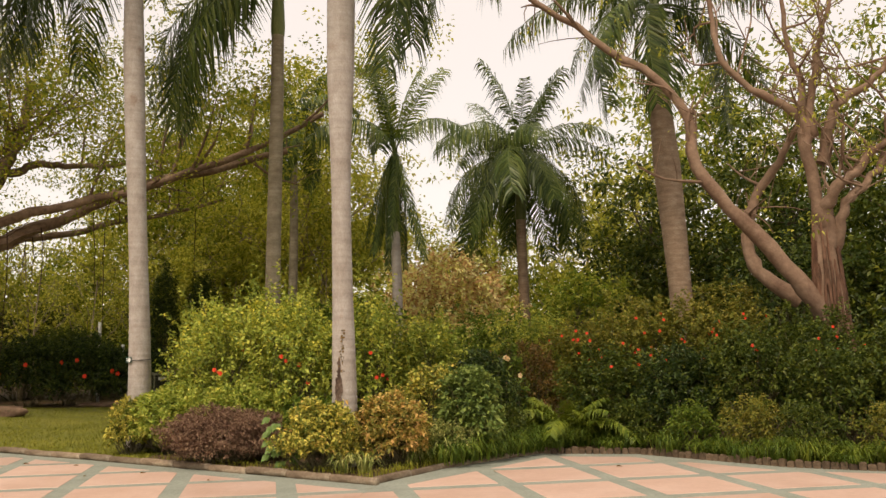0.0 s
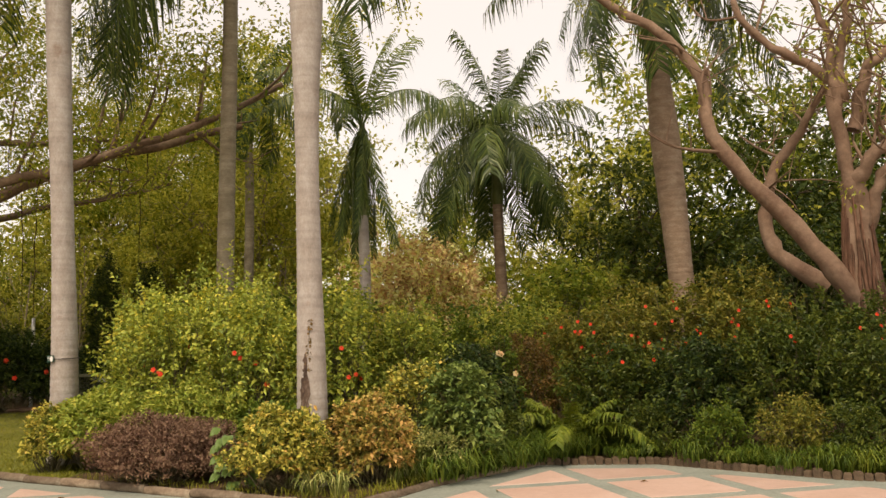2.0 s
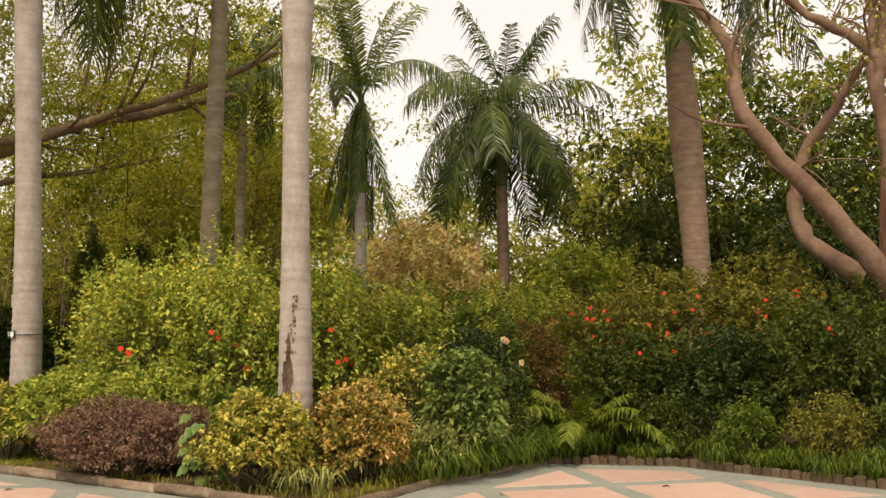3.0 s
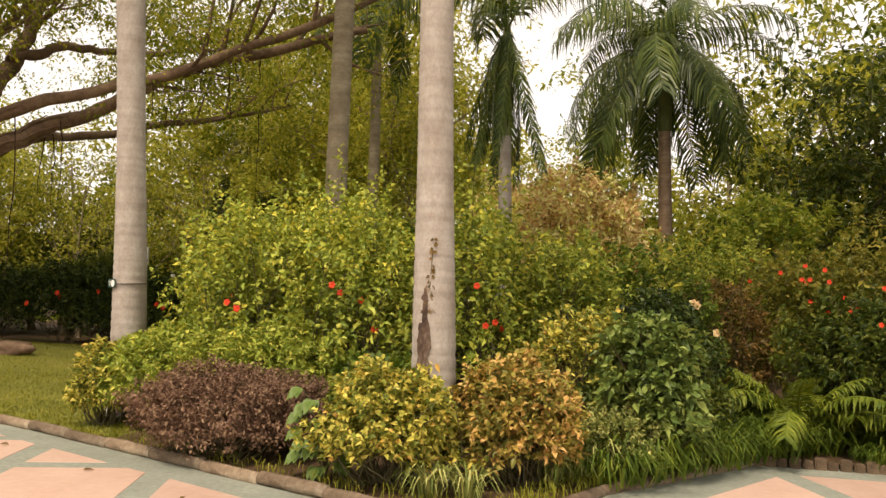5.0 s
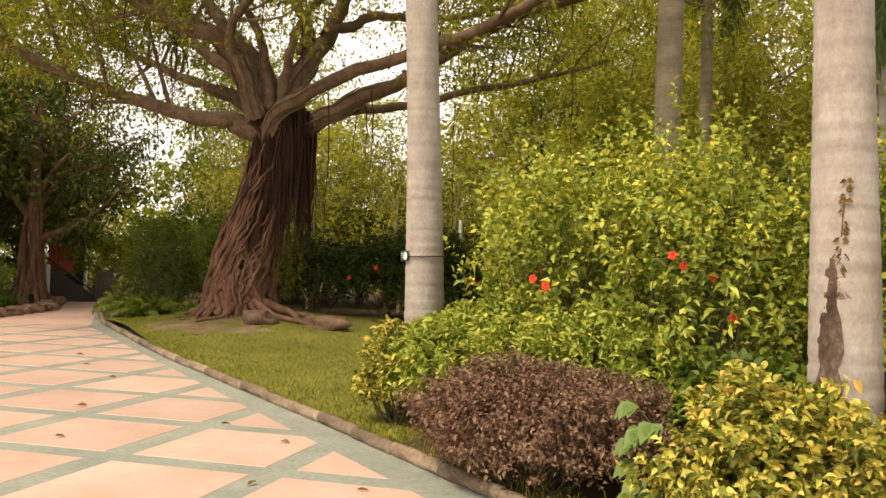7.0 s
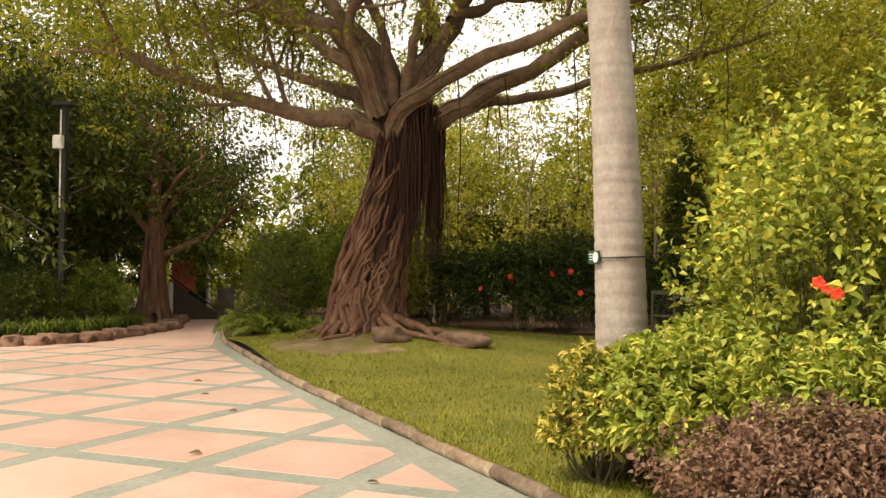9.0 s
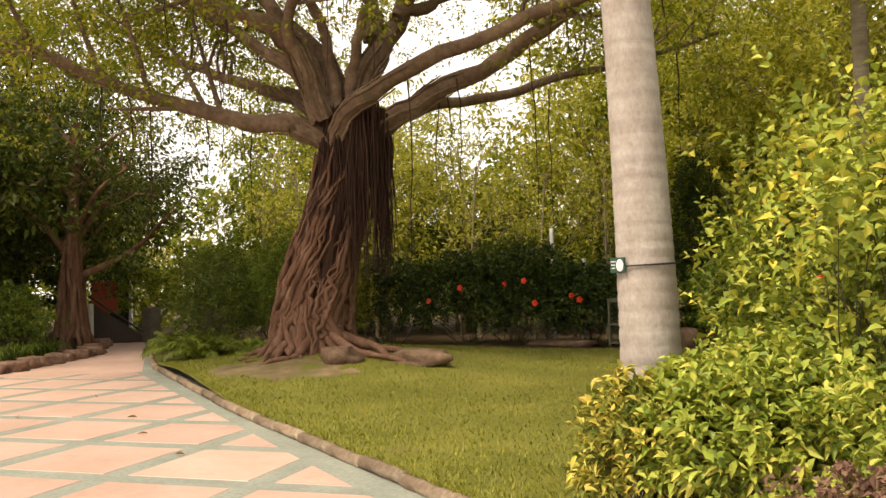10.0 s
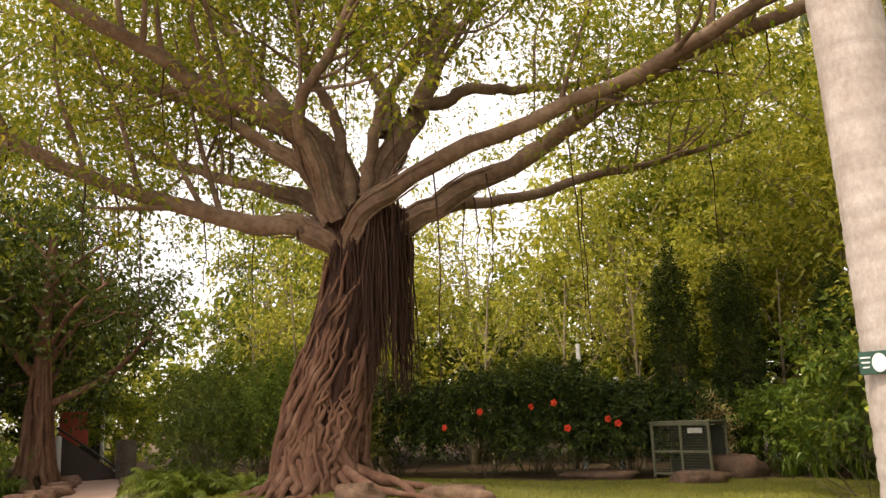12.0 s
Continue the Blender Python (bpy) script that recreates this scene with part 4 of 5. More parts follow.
def fig():
    rng = np.random.default_rng(5)
    ob = thing("fig_tree", (0, 0, 0), "fig with thick pale bare limbs and a root-plaited trunk", "tree")
    z = np.linspace(0, 4.4, 26)
    c = np.stack([7.95 - 0.15 * z / 4, 15.75 - 0.02 * z, z], -1)
    a = np.linspace(0, 6.283, 30, endpoint=False)
    lump = 1 + 0.12 * np.sin(a[None] * 5 + z[:, None]) + 0.03 * rng.normal(size=(26, 30))
    part("trunk", tubes("trunk", [(c, np.interp(z, [0, 0.6, 3, 4.4], [0.5, 0.36, 0.25, 0.18]), 30, lump)], FIG_BARK), ob)
    items = []
    for k in range(34):
        zz = np.linspace(rng.uniform(3.0, 4.4), 0.0, 16)
        ang = k * TURN_GOLD + np.cumsum(rng.normal(size=16) * 0.06)
        rad = np.interp(zz, [0, 0.6, 3, 4.4], [0.56, 0.39, 0.27, 0.19])
        items.append((np.stack([7.95 - 0.15 * zz / 4 + np.cos(ang) * rad, 15.75 - 0.02 * zz + np.sin(ang) * rad, zz], -1), np.linspace(0.02, 0.05, 16), 6))
    part("root_plait", tubes("root_plait", items, BANYAN), ob)["kind"] = "stuff"
    twigs, tips = [], []
    for k, (pts, r) in enumerate(FIG_LIMBS):
        p = limb_path(pts, 26, 0.03, 40 + k)
        part("limb", tubes("limb", [(p, np.linspace(r, r * 0.30, 26) * (1 + 0.06 * rng.normal(size=26)), 12)], FIG_BARK), ob)
        for q in range(8):
            i = int(25 * (0.42 + 0.57 * q / 7))
            e = p[i] + rng.normal(size=3) * np.array([0.75, 0.6, 0.5]) + np.array([0, 0, 0.7])
            tw = smooth_path([p[i], (p[i] + e) / 2 + rng.normal(size=3) * 0.15, e], 7)
            twigs.append((tw, np.linspace(r * 0.22, 0.012, 7), 5))
            for h in range(3):
                e2 = tw[2 + h] + rng.normal(size=3) * 0.45 + np.array([0, 0, 0.2])
                twigs.append((smooth_path([tw[2 + h], (tw[2 + h] + e2) / 2 + rng.normal(size=3) * 0.06, e2], 4), np.linspace(0.014, 0.006, 4), 4))
                if rng.random() < 0.5:
                    tips.append(e2)
    part("twig_mass", tubes("twig_mass", twigs, FIG_BARK), ob)["kind"] = "stuff"
    part("crown", crown_mesh(rng, np.array(tips), 26, 0.22, 0.09, L_LIGHT), ob, "sparse young leaves")["kind"] = "stuff"
    return ob


set_base(fig(), (7.95, 15.75, 0.1))

# ---- background trees ----
WOOD = [
    tree((-8.6, 35.0, 0.1), 10.5, 0.16, 3.3, 85, 0.215, L_WOOD, "slim woodland tree with a leafy green crown", seed=11, limbs=9, fork=0.36, bark=PALE_BARK),
    tree((-2.5, 37.0, 0.1), 9.0, 0.14, 3.2, 85, 0.215, L_LIGHT, "slim tree with a light yellow-green crown", seed=12, limbs=8, fork=0.2, bark=PALE_BARK),
    tree((10.5, 25.5, 0.1), 8.5, 0.17, 2.9, 95, 0.22, L_DEEP, "dense tree with a deep green crown down to the shrubs", seed=13, limbs=10, fork=0.12),
    tree((-29.5, 23.5, 0.2), 9.5, 0.20, 3.2, 135, 0.168, L_DEEP, "dark-leaved tree in heavy shade", seed=14, limbs=9, fork=0.22),
    tree((-11.6, 39.5, 0.1), 13.0, 0.2, 4.3, 100, 0.185, L_LIGHT, "tall airy tree with a fine light green crown", seed=16, limbs=11, twigs=8, sigma=0.6, fork=0.45, bark=PALE_BARK),
]
for k, x, y, size, turn in (
    (1, -14.6, 38.0, 1.0, 40), (0, -20.0, 35.0, 0.72, 130), (3, -30.0, 27.8, 1.1, 70), (1, -19.0, 31.0, 0.8, 200), (0, -25.5, 36.0, 1.0, 250), (0, -24.4, 33.0, 0.9, 165), (1, -21.3, 32.5, 0.9, 310),
    (4, -5.6, 32.0, 0.98, 20), (1, -4.6, 30.5, 0.9, 160), (0, 2.0, 40.0, 1.0, 90), (1, 6.0, 38.0, 1.05, 210), (1, 0.5, 34.5, 0.8, 300), (0, 10.0, 34.0, 1.2, 10), (1, 7.2, 31.5, 1.1, 60), (4, -9.8, 35.0, 0.85, 250), (4, -6.8, 38.5, 1.05, 330),
    (2, 13.5, 22.0, 1.0, 80), (2, 6.5, 25.5, 0.85, 190), (2, 15.0, 28.0, 1.0, 280), (0, 13.5, 31.0, 1.3, 150), (2, 18.0, 20.0, 1.0, 20), (1, -36.0, 33.0, 0.9, 120),
    (3, -33.0, 20.0, 1.6, 90), (3, -31.5, 26.5, 1.4, 170), (3, -27.5, 19.5, 1.35, 300), (3, -36.0, 26.5, 1.4, 240), (1, -13.2, 34.5, 1.05, 15), (0, -11.0, 36.5, 0.95, 215), (1, -20.5, 43.0, 0.8, 100),
):
    copy_thing(WOOD[k], pose(x, y, 0.1, 0, 0, turn) @ Matrix.Diagonal((size, size, size, 1)))


def far_hedge():
    """The closed belt of woodland behind everything."""
    rng = np.random.default_rng(91)
    n = 480
    a = np.radians(rng.uniform(-62, 118, n))
    d = rng.uniform(46, 58, n)
    tips = np.stack([-4 - np.sin(a) * d, 4 + np.cos(a) * d, rng.uniform(0.0, 1, n) * 5.0], -1)
    ob = thing("woodland_belt", (-4, 52, 0), "distant belt of mixed green woodland", "woodland", kind="stuff")
    me = crown_mesh(rng, tips - np.array([-4, 52, 0]), 60, 1.5, 0.7, L_WOOD)
    part("foliage", me, ob)["kind"] = "stuff"


far_hedge()

SAPLING = tree((-13.0, 30.2, 0.1), 6.0, 0.06, 1.5, 30, 0.12, L_LIGHT, "thin pale sapling with sparse leaves", PALE_BARK, 15, 6, 3, 0.35, 0.45, "sapling", "saplings")
for k, (x, y, size) in enumerate(((-15.3, 30.5, 1.1), (-11.4, 30.4, 0.95), (-18.3, 29.6, 1.0), (-20.5, 28.6, 1.15), (-22.6, 29.5, 1.2), (-8.2, 31.6, 1.0), (-12.2, 32.5, 1.25), (-16.8, 32.0, 1.3), (-4.0, 27.8, 1.0), (-6.8, 32.5, 1.2))):
    copy_thing(SAPLING, pose(x, y, 0.1, 0, 0, k * 77) @ Matrix.Diagonal((size, size, size, 1)))

# ---- shrubs of the peninsula bed ----
SHRUBS = "shrubs of the bed"
shrub((-2.85, 12.78, 0.05), (1.02, 0.60, 0.45), 3300, 7, 0.044, L_PURPLE, "low spreading purple-brown loropetalum bush at the kerb", seed=21, width=0.6, shoot=0.14, lump=0.3, group=SHRUBS, rich=False)
shrub((-4.2, 14.4, 0.08), (0.95, 0.75, 0.58), 1350, 9, 0.084, L_LIME, "low lime-green bush with pointed leaves beside the palm", seed=22, width=0.48, shoot=0.13, lump=0.2, group=SHRUBS)
shrub((-4.95, 14.2, 0.08), (0.42, 0.40, 0.48), 340, 9, 0.085, L_GOLD, "small golden-leaved bush at the lawn's edge", seed=23, width=0.42, group=SHRUBS)
shrub((-2.9, 13.75, 0.08), (0.98, 0.6, 0.62), 850, 9, 0.08, L_LIME, "low pale yellow-green bush behind the purple one", seed=24, width=0.42, group=SHRUBS)
shrub((-1.15, 11.92, 0.07), (0.64, 0.52, 0.47), 980, 9, 0.07, L_GOLD, "rounded golden-edged bush at the foot of a palm", seed=25, width=0.58, group=SHRUBS, lump=0.4)
shrub((-0.12, 12.2, 0.07), (0.52, 0.50, 0.55), 920, 9, 0.068, L_ORANGE, "rounded bush with orange and coppery young leaves", seed=26, width=0.58, group=SHRUBS, lump=0.4)
shrub((1.05, 13.25, 0.08), (0.55, 0.52, 0.74), 520, 9, 0.10, L_BLUE, "blue-green broad-leaved bush at the bed's edge", seed=27, width=0.62, group=SHRUBS)
shrub((0.72, 12.8, 0.07), (0.42, 0.30, 0.30), 330, 8, 0.055, L_WHITE, "small bush with white-edged leaves", seed=28, width=0.5, group=SHRUBS)
HIB = "hibiscus with yellow-green leaves and a few red flowers"
for k, (x, y, rx, rz, fl) in enumerate(((-3.4, 14.7, 1.0, 1.3, 3), (-2.1, 14.3, 0.85, 1.3, 4), (-2.8, 15.9, 1.05, 1.5, 2), (-0.9, 14.9, 0.9, 1.3, 3), (-4.2, 16.4, 0.9, 1.3, 1), (0.2, 15.6, 0.9, 1.15, 1))):
    shrub((x, y, 0.1), (rx, rx, rz), 760, 9, 0.088, L_HIB, HIB, "hibiscus_bush", 31 + k, 0.56, 0.7, 0.32, 0.6, 0.3, fl, RED, 0.046, k < 3, 20, SHRUBS, stray=0.35)
shrub((-1.5, 13.35, 0.08), (0.62, 0.48, 0.48), 330, 8, 0.11, L_MID, "low broad-leaved green hibiscus with red flowers", "hibiscus_bush", 41, 0.62, flowers=5, flower_size=0.05, group=SHRUBS)
shrub((0.4, 13.6, 0.08), (0.6, 0.5, 0.75), 420, 8, 0.08, L_GOLD, "golden-green bush behind the orange one", seed=42, group=SHRUBS)
shrub((1.25, 14.5, 0.08), (0.75, 0.7, 0.85), 520, 8, 0.09, L_DARK, "dark green leafy bush among flowering shrubs", seed=43, group=SHRUBS)
shrub((2.05, 15.9, 0.1), (0.85, 0.7, 0.95), 520, 8, 0.08, L_BROWN, "bush with withered brown leaves", seed=44, width=0.4, group=SHRUBS)
for k, (x, y, rx, rz, mat) in enumerate(((3.9, 14.45, 0.5, 0.42, L_DEEP), (4.7, 13.75, 0.5, 0.40, L_MID), (5.5, 13.1, 0.5, 0.45, L_OLIVE), (6.3, 12.75, 0.55, 0.42, L_DEEP), (7.4, 12.35, 0.6, 0.45, L_OLIVE), (8.5, 12.2, 0.6, 0.5, L_MID), (1.55, 14.05, 0.45, 0.45, L_DEEP))):
    shrub((x, y, 0.06), (rx, rx * 0.8, rz), 260, 8, 0.07, mat, "low leafy plant spilling to the bed's brick edge", "shrub", 171 + k, 0.42, 0.5, 0.15, 0.5, 0.35, rich=False, stems=6, group=SHRUBS, stray=0.2)
# the great flowering mass along the bed's other edge
MASS = "red-flowered shrub with dense olive-green leaves"
for k, (x, y, rx, ry, rz, n, mat, fl) in enumerate((
    (3.4, 16.2, 1.0, 0.9, 1.15, 640, L_OLIVE, 15), (4.7, 16.6, 1.1, 0.9, 1.30, 680, L_OLIVE, 18), (6.0, 16.4, 1.0, 0.9, 1.40, 680, L_OLIVE, 14), (7.2, 14.9, 0.9, 0.8, 1.12, 640, L_DEEP, 8), (2.3, 17.4, 1.0, 0.9, 1.2, 560, L_HIB, 2),
    (3.6, 15.2, 0.9, 0.7, 0.80, 620, L_DEEP, 2), (4.8, 14.7, 0.9, 0.75, 0.85, 640, L_DARK, 1), (5.9, 14.2, 0.9, 0.8, 0.95, 640, L_DEEP, 2), (7.0, 13.3, 0.8, 0.7, 0.80, 560, L_DEEP, 0), (8.3, 13.4, 1.0, 0.9, 1.1, 600, L_DEEP, 2), (9.4, 14.6, 1.1, 0.9, 1.4, 600, L_DARK, 2),
)):
    shrub((x, y, 0.1), (rx, ry, rz), int(n * 1.12), 9, 0.092, mat, MASS if fl else "dense deep green shrub at the bed's edge", "flowering_shrub" if fl else "shrub", 51 + k, 0.5, 0.5, 0.2, 0.5, 0.4, fl, RED, 0.036, k < 0, 14, SHRUBS, stray=0.18)
shrub((1.75, 15.25, 0.1), (0.35, 0.3, 0.95), 120, 8, 0.09, L_MID, "slender shrub with pale pink flowers", "flowering_shrub", 66, flowers=4, flower_mat=PINK, flower_size=0.06, group=SHRUBS)
BACK = "background shrubs"
for k, (x, y, rx, rz, mat) in enumerate(((-2.0, 20.0, 1.6, 1.6, L_MID), (1.5, 20.5, 1.6, 1.3, L_MID), (4.0, 22.0, 1.8, 2.0, L_WOOD), (8.5, 20.0, 1.9, 2.3, L_DARK), (-4.0, 22.0, 1.7, 1.5, L_DARK), (-5.8, 24.5, 1.6, 1.4, L_MID), (11.5, 18.0, 1.9, 2.2, L_DARK), (5.5, 29.0, 2.2, 2.2, L_DARK), (-0.5, 30.5, 2.2, 1.9, L_MID), (-4.5, 29.5, 2.0, 1.6, L_DARK))):
    shrub((x, y, 0.1), (rx, rx * 0.85, rz), 420, 9, 0.145, mat, "dark leafy shrub in the woodland behind palms", "shrub", 71 + k, 0.5, 0.45, 0.3, 0.45, 0.45, rich=False, group=BACK)
shrub((0.3, 26.3, 0.1), (2.4, 1.8, 2.5), 1100, 9, 0.16, L_COPPER, "large bush with coppery red leaves", "shrub", 88, 0.55, 0.45, 0.3, 0.45, 0.45, rich=False, group=BACK)
THICKETS = [shrub((-11.0, 33.5, 0.1), (2.3, 1.9, 1.9), 350, 9, 0.195, m, "dense leafy green thicket under woodland trees", "thicket", 93 + k, 0.55, 0.45, 0.35, 0.5, 0.45, rich=False, group="background thickets") for k, m in enumerate((L_WOOD, L_DEEP, L_LIGHT))]
for k, (x, y, size) in enumerate(((-14.0, 33.0, 1.0), (-17.5, 33.5, 1.1), (-20.5, 31.5, 1.0), (-8.0, 34.0, 1.1), (-4.0, 33.5, 1.0), (-1.0, 34.0, 1.0), (2.5, 33.0, 1.0), (6.0, 33.0, 1.1), (9.5, 32.0, 1.2), (12.5, 27.0, 1.2), (16.0, 24.0, 1.3), (15.0, 31.0, 1.4), (-24.0, 32.5, 1.1), (-22.0, 35.5, 1.3), (-26.5, 31.5, 0.9), (-30.5, 22.5, 0.8), (-35.0, 23.0, 1.0), (-29.0, 17.5, 0.8), (-31.5, 31.8, 1.0), (-34.0, 28.5, 1.1), (-32.0, 24.5, 1.1), (13.0, 19.5, 1.1), (10.0, 23.0, 1.0), (-12.5, 36.0, 1.4), (-18.0, 37.0, 1.5), (4.0, 37.0, 1.4))):
    copy_thing(THICKETS[(1 if k % 2 else 0) if x < -5 else (1 if k % 3 == 1 else (0 if k % 2 else 2))], pose(x, y, 0.1, 0, 0, k * 67) @ Matrix.Diagonal((size, size, size * (0.65 + 0.6 * ((k * 7) % 5) / 4), 1)))
# hedge and columns behind the lawn
for k, (x, y, rx, rz, mat, fl) in enumerate(((-16.6, 27.7, 1.5, 1.2, L_DARK, 1), (-14.2, 27.9, 1.6, 1.25, L_DARK, 2), (-12.3, 27.9, 1.4, 1.2, L_DARK, 3), (-11.1, 28.3, 1.0, 1.0, L_DARK, 2), (-13.3, 28.6, 1.5, 1.35, L_DEEP, 1), (-9.9, 29.0, 1.1, 0.9, L_DARK, 0), (-8.0, 29.2, 1.4, 0.9, L_MID, 0), (-6.2, 28.0, 1.3, 0.9, L_MID, 0), (-7.6, 30.6, 1.1, 1.0, L_OLIVE, 0), (-18.8, 27.2, 1.6, 1.2, L_MID, 1))):
    shrub((x, y, 0.12), (rx, 1.1, rz), 760, 9, 0.115, mat, "dark green hibiscus hedge behind the lawn" if fl else "leafy shrub behind the lawn", "hibiscus_bush" if fl else "shrub", 101 + k, 0.5, 0.5, 0.25, 0.4, 0.45, fl, RED, 0.095, False, 8, BACK)
for k, (x, y, h) in enumerate(((-10.35, 29.9, 2.45), (-8.96, 30.2, 2.4), (-6.9, 29.75, 2.1), (-24.2, 33.0, 2.4))):
    shrub((x, y, 0.12), (0.62, 0.6, h), 900, 9, 0.10, L_DARK, "dark columnar evergreen behind the lawn", "evergreen_column", 121 + k, 0.35, 0.75, 0.25, 0.35, 0.4, rich=False, group=BACK)
for k, (x, y, rx, rz, mat) in enumerate(((-18.3, 23.3, 1.2, 0.95, L_DEEP), (-19.8, 24.8, 1.3, 1.3, L_DEEP), (-17.4, 24.6, 1.2, 1.3, L_MID), (-21.8, 26.8, 1.4, 1.6, L_MID), (-17.0, 26.0, 1.2, 1.4, L_OLIVE), (-20.3, 27.6, 1.5, 1.7, L_MID))):
    shrub((x, y, 0.1), (rx, 1.0, rz), 520, 9, 0.10, mat, "low green undergrowth beside the banyan", "shrub", 131 + k, 0.4, 0.5, 0.22, 0.4, 0.45, rich=False, group=BACK)
for k, (x, y, rx, rz, mat) in enumerate(((-23.4, 19.4, 1.2, 0.8, L_DEEP), (-23.8, 21.6, 1.2, 0.9, L_MID), (-26.4, 22.4, 1.3, 0.95, L_DEEP), (-22.8, 17.3, 1.1, 0.7, L_MID), (-26.5, 20.5, 1.6, 1.3, L_DARK))):
    shrub((x, y, 0.12), (rx, 1.0, rz), 480, 9, 0.11, mat, "dark green shrub in the rock-edged bed", "shrub", 141 + k, 0.4, 0.5, 0.22, 0.4, 0.45, rich=False, group=BACK)

# ---- ferns, tufts, grass ----


def blades_mesh(name, P, A, L, W, bend, mat, rng):
    """Grass-like blades from P, leaning towards azimuth A, bending over."""
    n = len(P)
    out = np.stack([np.cos(A), np.sin(A), 0 * A], -1)
    S = np.stack([-np.sin(A), np.cos(A), 0 * A], -1) * (W[:, None] * 0.5)
    up = np.array([0, 0, 1.0])
    a = P + up * (L * 0.5)[:, None] + out * (L * bend * 0.22)[:, None]
    b = P + up * (L * (0.85 - 0.25 * bend))[:, None] + out * (L * bend * 0.6)[:, None]
    t = P + up * (L * (0.95 - 0.75 * bend))[:, None] + out * (L * bend * 1.0)[:, None]
    V = np.stack([P - S, P + S, a - S, a + S, b - S * 0.7, b + S * 0.7, t], 1).reshape(-1, 3)
    F = (np.arange(n)[:, None, None] * 7 + np.array([[0, 1, 3], [0, 3, 2], [2, 3, 5], [2, 5, 4], [4, 5, 6]])).reshape(-1, 3)
    return mesh_of(name, V, F, mat)


def tuft(at, n, length, mat, label, name, seed, spread=0.12, group="", width=0.016):
    rng = np.random.default_rng(seed)
    ob = thing(name, at, label, "ground cover", group)
    P = np.concatenate([rng.normal(size=(n, 2)) * spread, np.zeros((n, 1))], 1)
    A = np.arctan2(P[:, 1], P[:, 0]) + rng.normal(size=n) * 0.6
    part("blade_mass", blades_mesh("blade_mass", P, A, length * rng.uniform(0.6, 1.15, n), width * rng.uniform(0.7, 1.3, n), rng.uniform(0.4, 1.0, n), mat, rng), ob)["kind"] = "stuff"
    return ob


TUFTS = [tuft((2.5, 14.55, 0.06), 190, 0.42, L_MID, "arching clump of dark green lily turf at the bed's edge", "lily_turf", 201, group="lily turf clumps"),
         tuft((6.0, 12.45, 0.06), 190, 0.46, L_FERN, "arching clump of bright green lily turf at the bed's edge", "lily_turf", 202, group="lily turf clumps")]
for k in range(16):
    x = 0.62 + 0.115 * k
    copy_thing(TUFTS[0], pose(x, float(kerb_y(x)) + 0.22 + 0.13 * (k % 3), 0.05, 0, 0, k * 83) @ Matrix.Diagonal((1.25, 1.2, 1.0 + 0.12 * (k % 4), 1)))
for k in range(30):
    f = (k + 0.5) / 30
    x = 0.9 + 8.3 * f + 0.22 * math.sin(k * 5.0)
    y = float(kerb_y(x)) + (0.20 if x > 2.1 else 0.35) + 0.16 * ((k * 5) % 4)
    copy_thing(TUFTS[0 if x < 4.3 or k % 3 else 1], pose(x, y, 0.06, 0, 0, k * 47) @ Matrix.Diagonal((0.8 + 0.1 * (k % 4), 0.9, 0.55 + 0.6 * ((k * 7) % 5) / 5, 1)))
SPIDER = tuft((0.55, 12.75, 0.06), 70, 0.50, L_WHITE, "pale striped spider plant at the kerb", "spider_plant", 203, 0.05, "spider plants", 0.02)
for k, (x, y) in enumerate(((-0.45, 11.5), (-0.75, 11.55), (0.15, 12.25), (0.35, 12.55))):
    copy_thing(SPIDER, pose(x, y, 0.06, 0, 0, k * 80) @ Matrix.Diagonal((0.8, 0.8, 0.75, 1)))
ROCK_TUFTS = tuft((-21.6, 19.0, 0.12), 90, 0.55, L_MID, "strap-leaved tuft behind the edging rocks", "strap_leaf_tuft", 204, 0.10, "tufts of the rock bed", 0.03)
for k in range(12):
    y = 16.5 + 0.55 * k
    x = float(np.interp(y, [p[1] for p in ROCK_LINE], [p[0] for p in ROCK_LINE])) - 0.65 - 0.3 * (k % 2)
    copy_thing(ROCK_TUFTS, pose(x, y, 0.1, 0, 0, k * 61))
for k, (x, y) in enumerate(((-7.2, 27.9), (-6.5, 27.6), (-5.8, 27.2), (-7.8, 28.1), (-5.3, 26.8))):
    copy_thing(ROCK_TUFTS, pose(x, y, 0.12, 0, 0, k * 71))


def fern(at, n, length, seed, label):
    rng = np.random.default_rng(seed)
    ob = thing("fern", at, label, "fern", "ferns")
    for k in range(n):
        me = frond_mesh(seed * 10 + k % 3, length * (0.8 + 0.15 * (k % 3)), 0.95 + 0.3 * (k % 3), L_FERN, pairs=54, leaflet=length * 0.19, hang=0.35, lift=1.15 - 0.2 * (k % 3), width=0.026) if k < 3 else FERN_MESH[k % 3]
        FERN_MESH[k % 3] = me
        part("frond", me, ob).matrix_basis = pose(0, 0, 0, rng.uniform(-8, 8), 0, k * 360 / n + rng.uniform(-15, 15))
    return ob


FERN_MESH = {}
FERN = fern((2.75, 14.85, 0.2), 16, 1.3, 6, "bright green fern with arching fronds at the bed's edge")
for x, y, size, turn in ((3.4, 15.0, 0.85, 40), (2.3, 15.2, 0.7, 110), (-17.6, 22.3, 0.8, 10), (-18.6, 22.7, 0.85, 80), (-16.6, 22.8, 0.7, 160), (-19.6, 23.4, 0.85, 240), (-17.9, 23.0, 0.8, 300)):
    copy_thing(FERN, pose(x, y, 0.1, 0, 0, turn) @ Matrix.Diagonal((size, size, size, 1)))


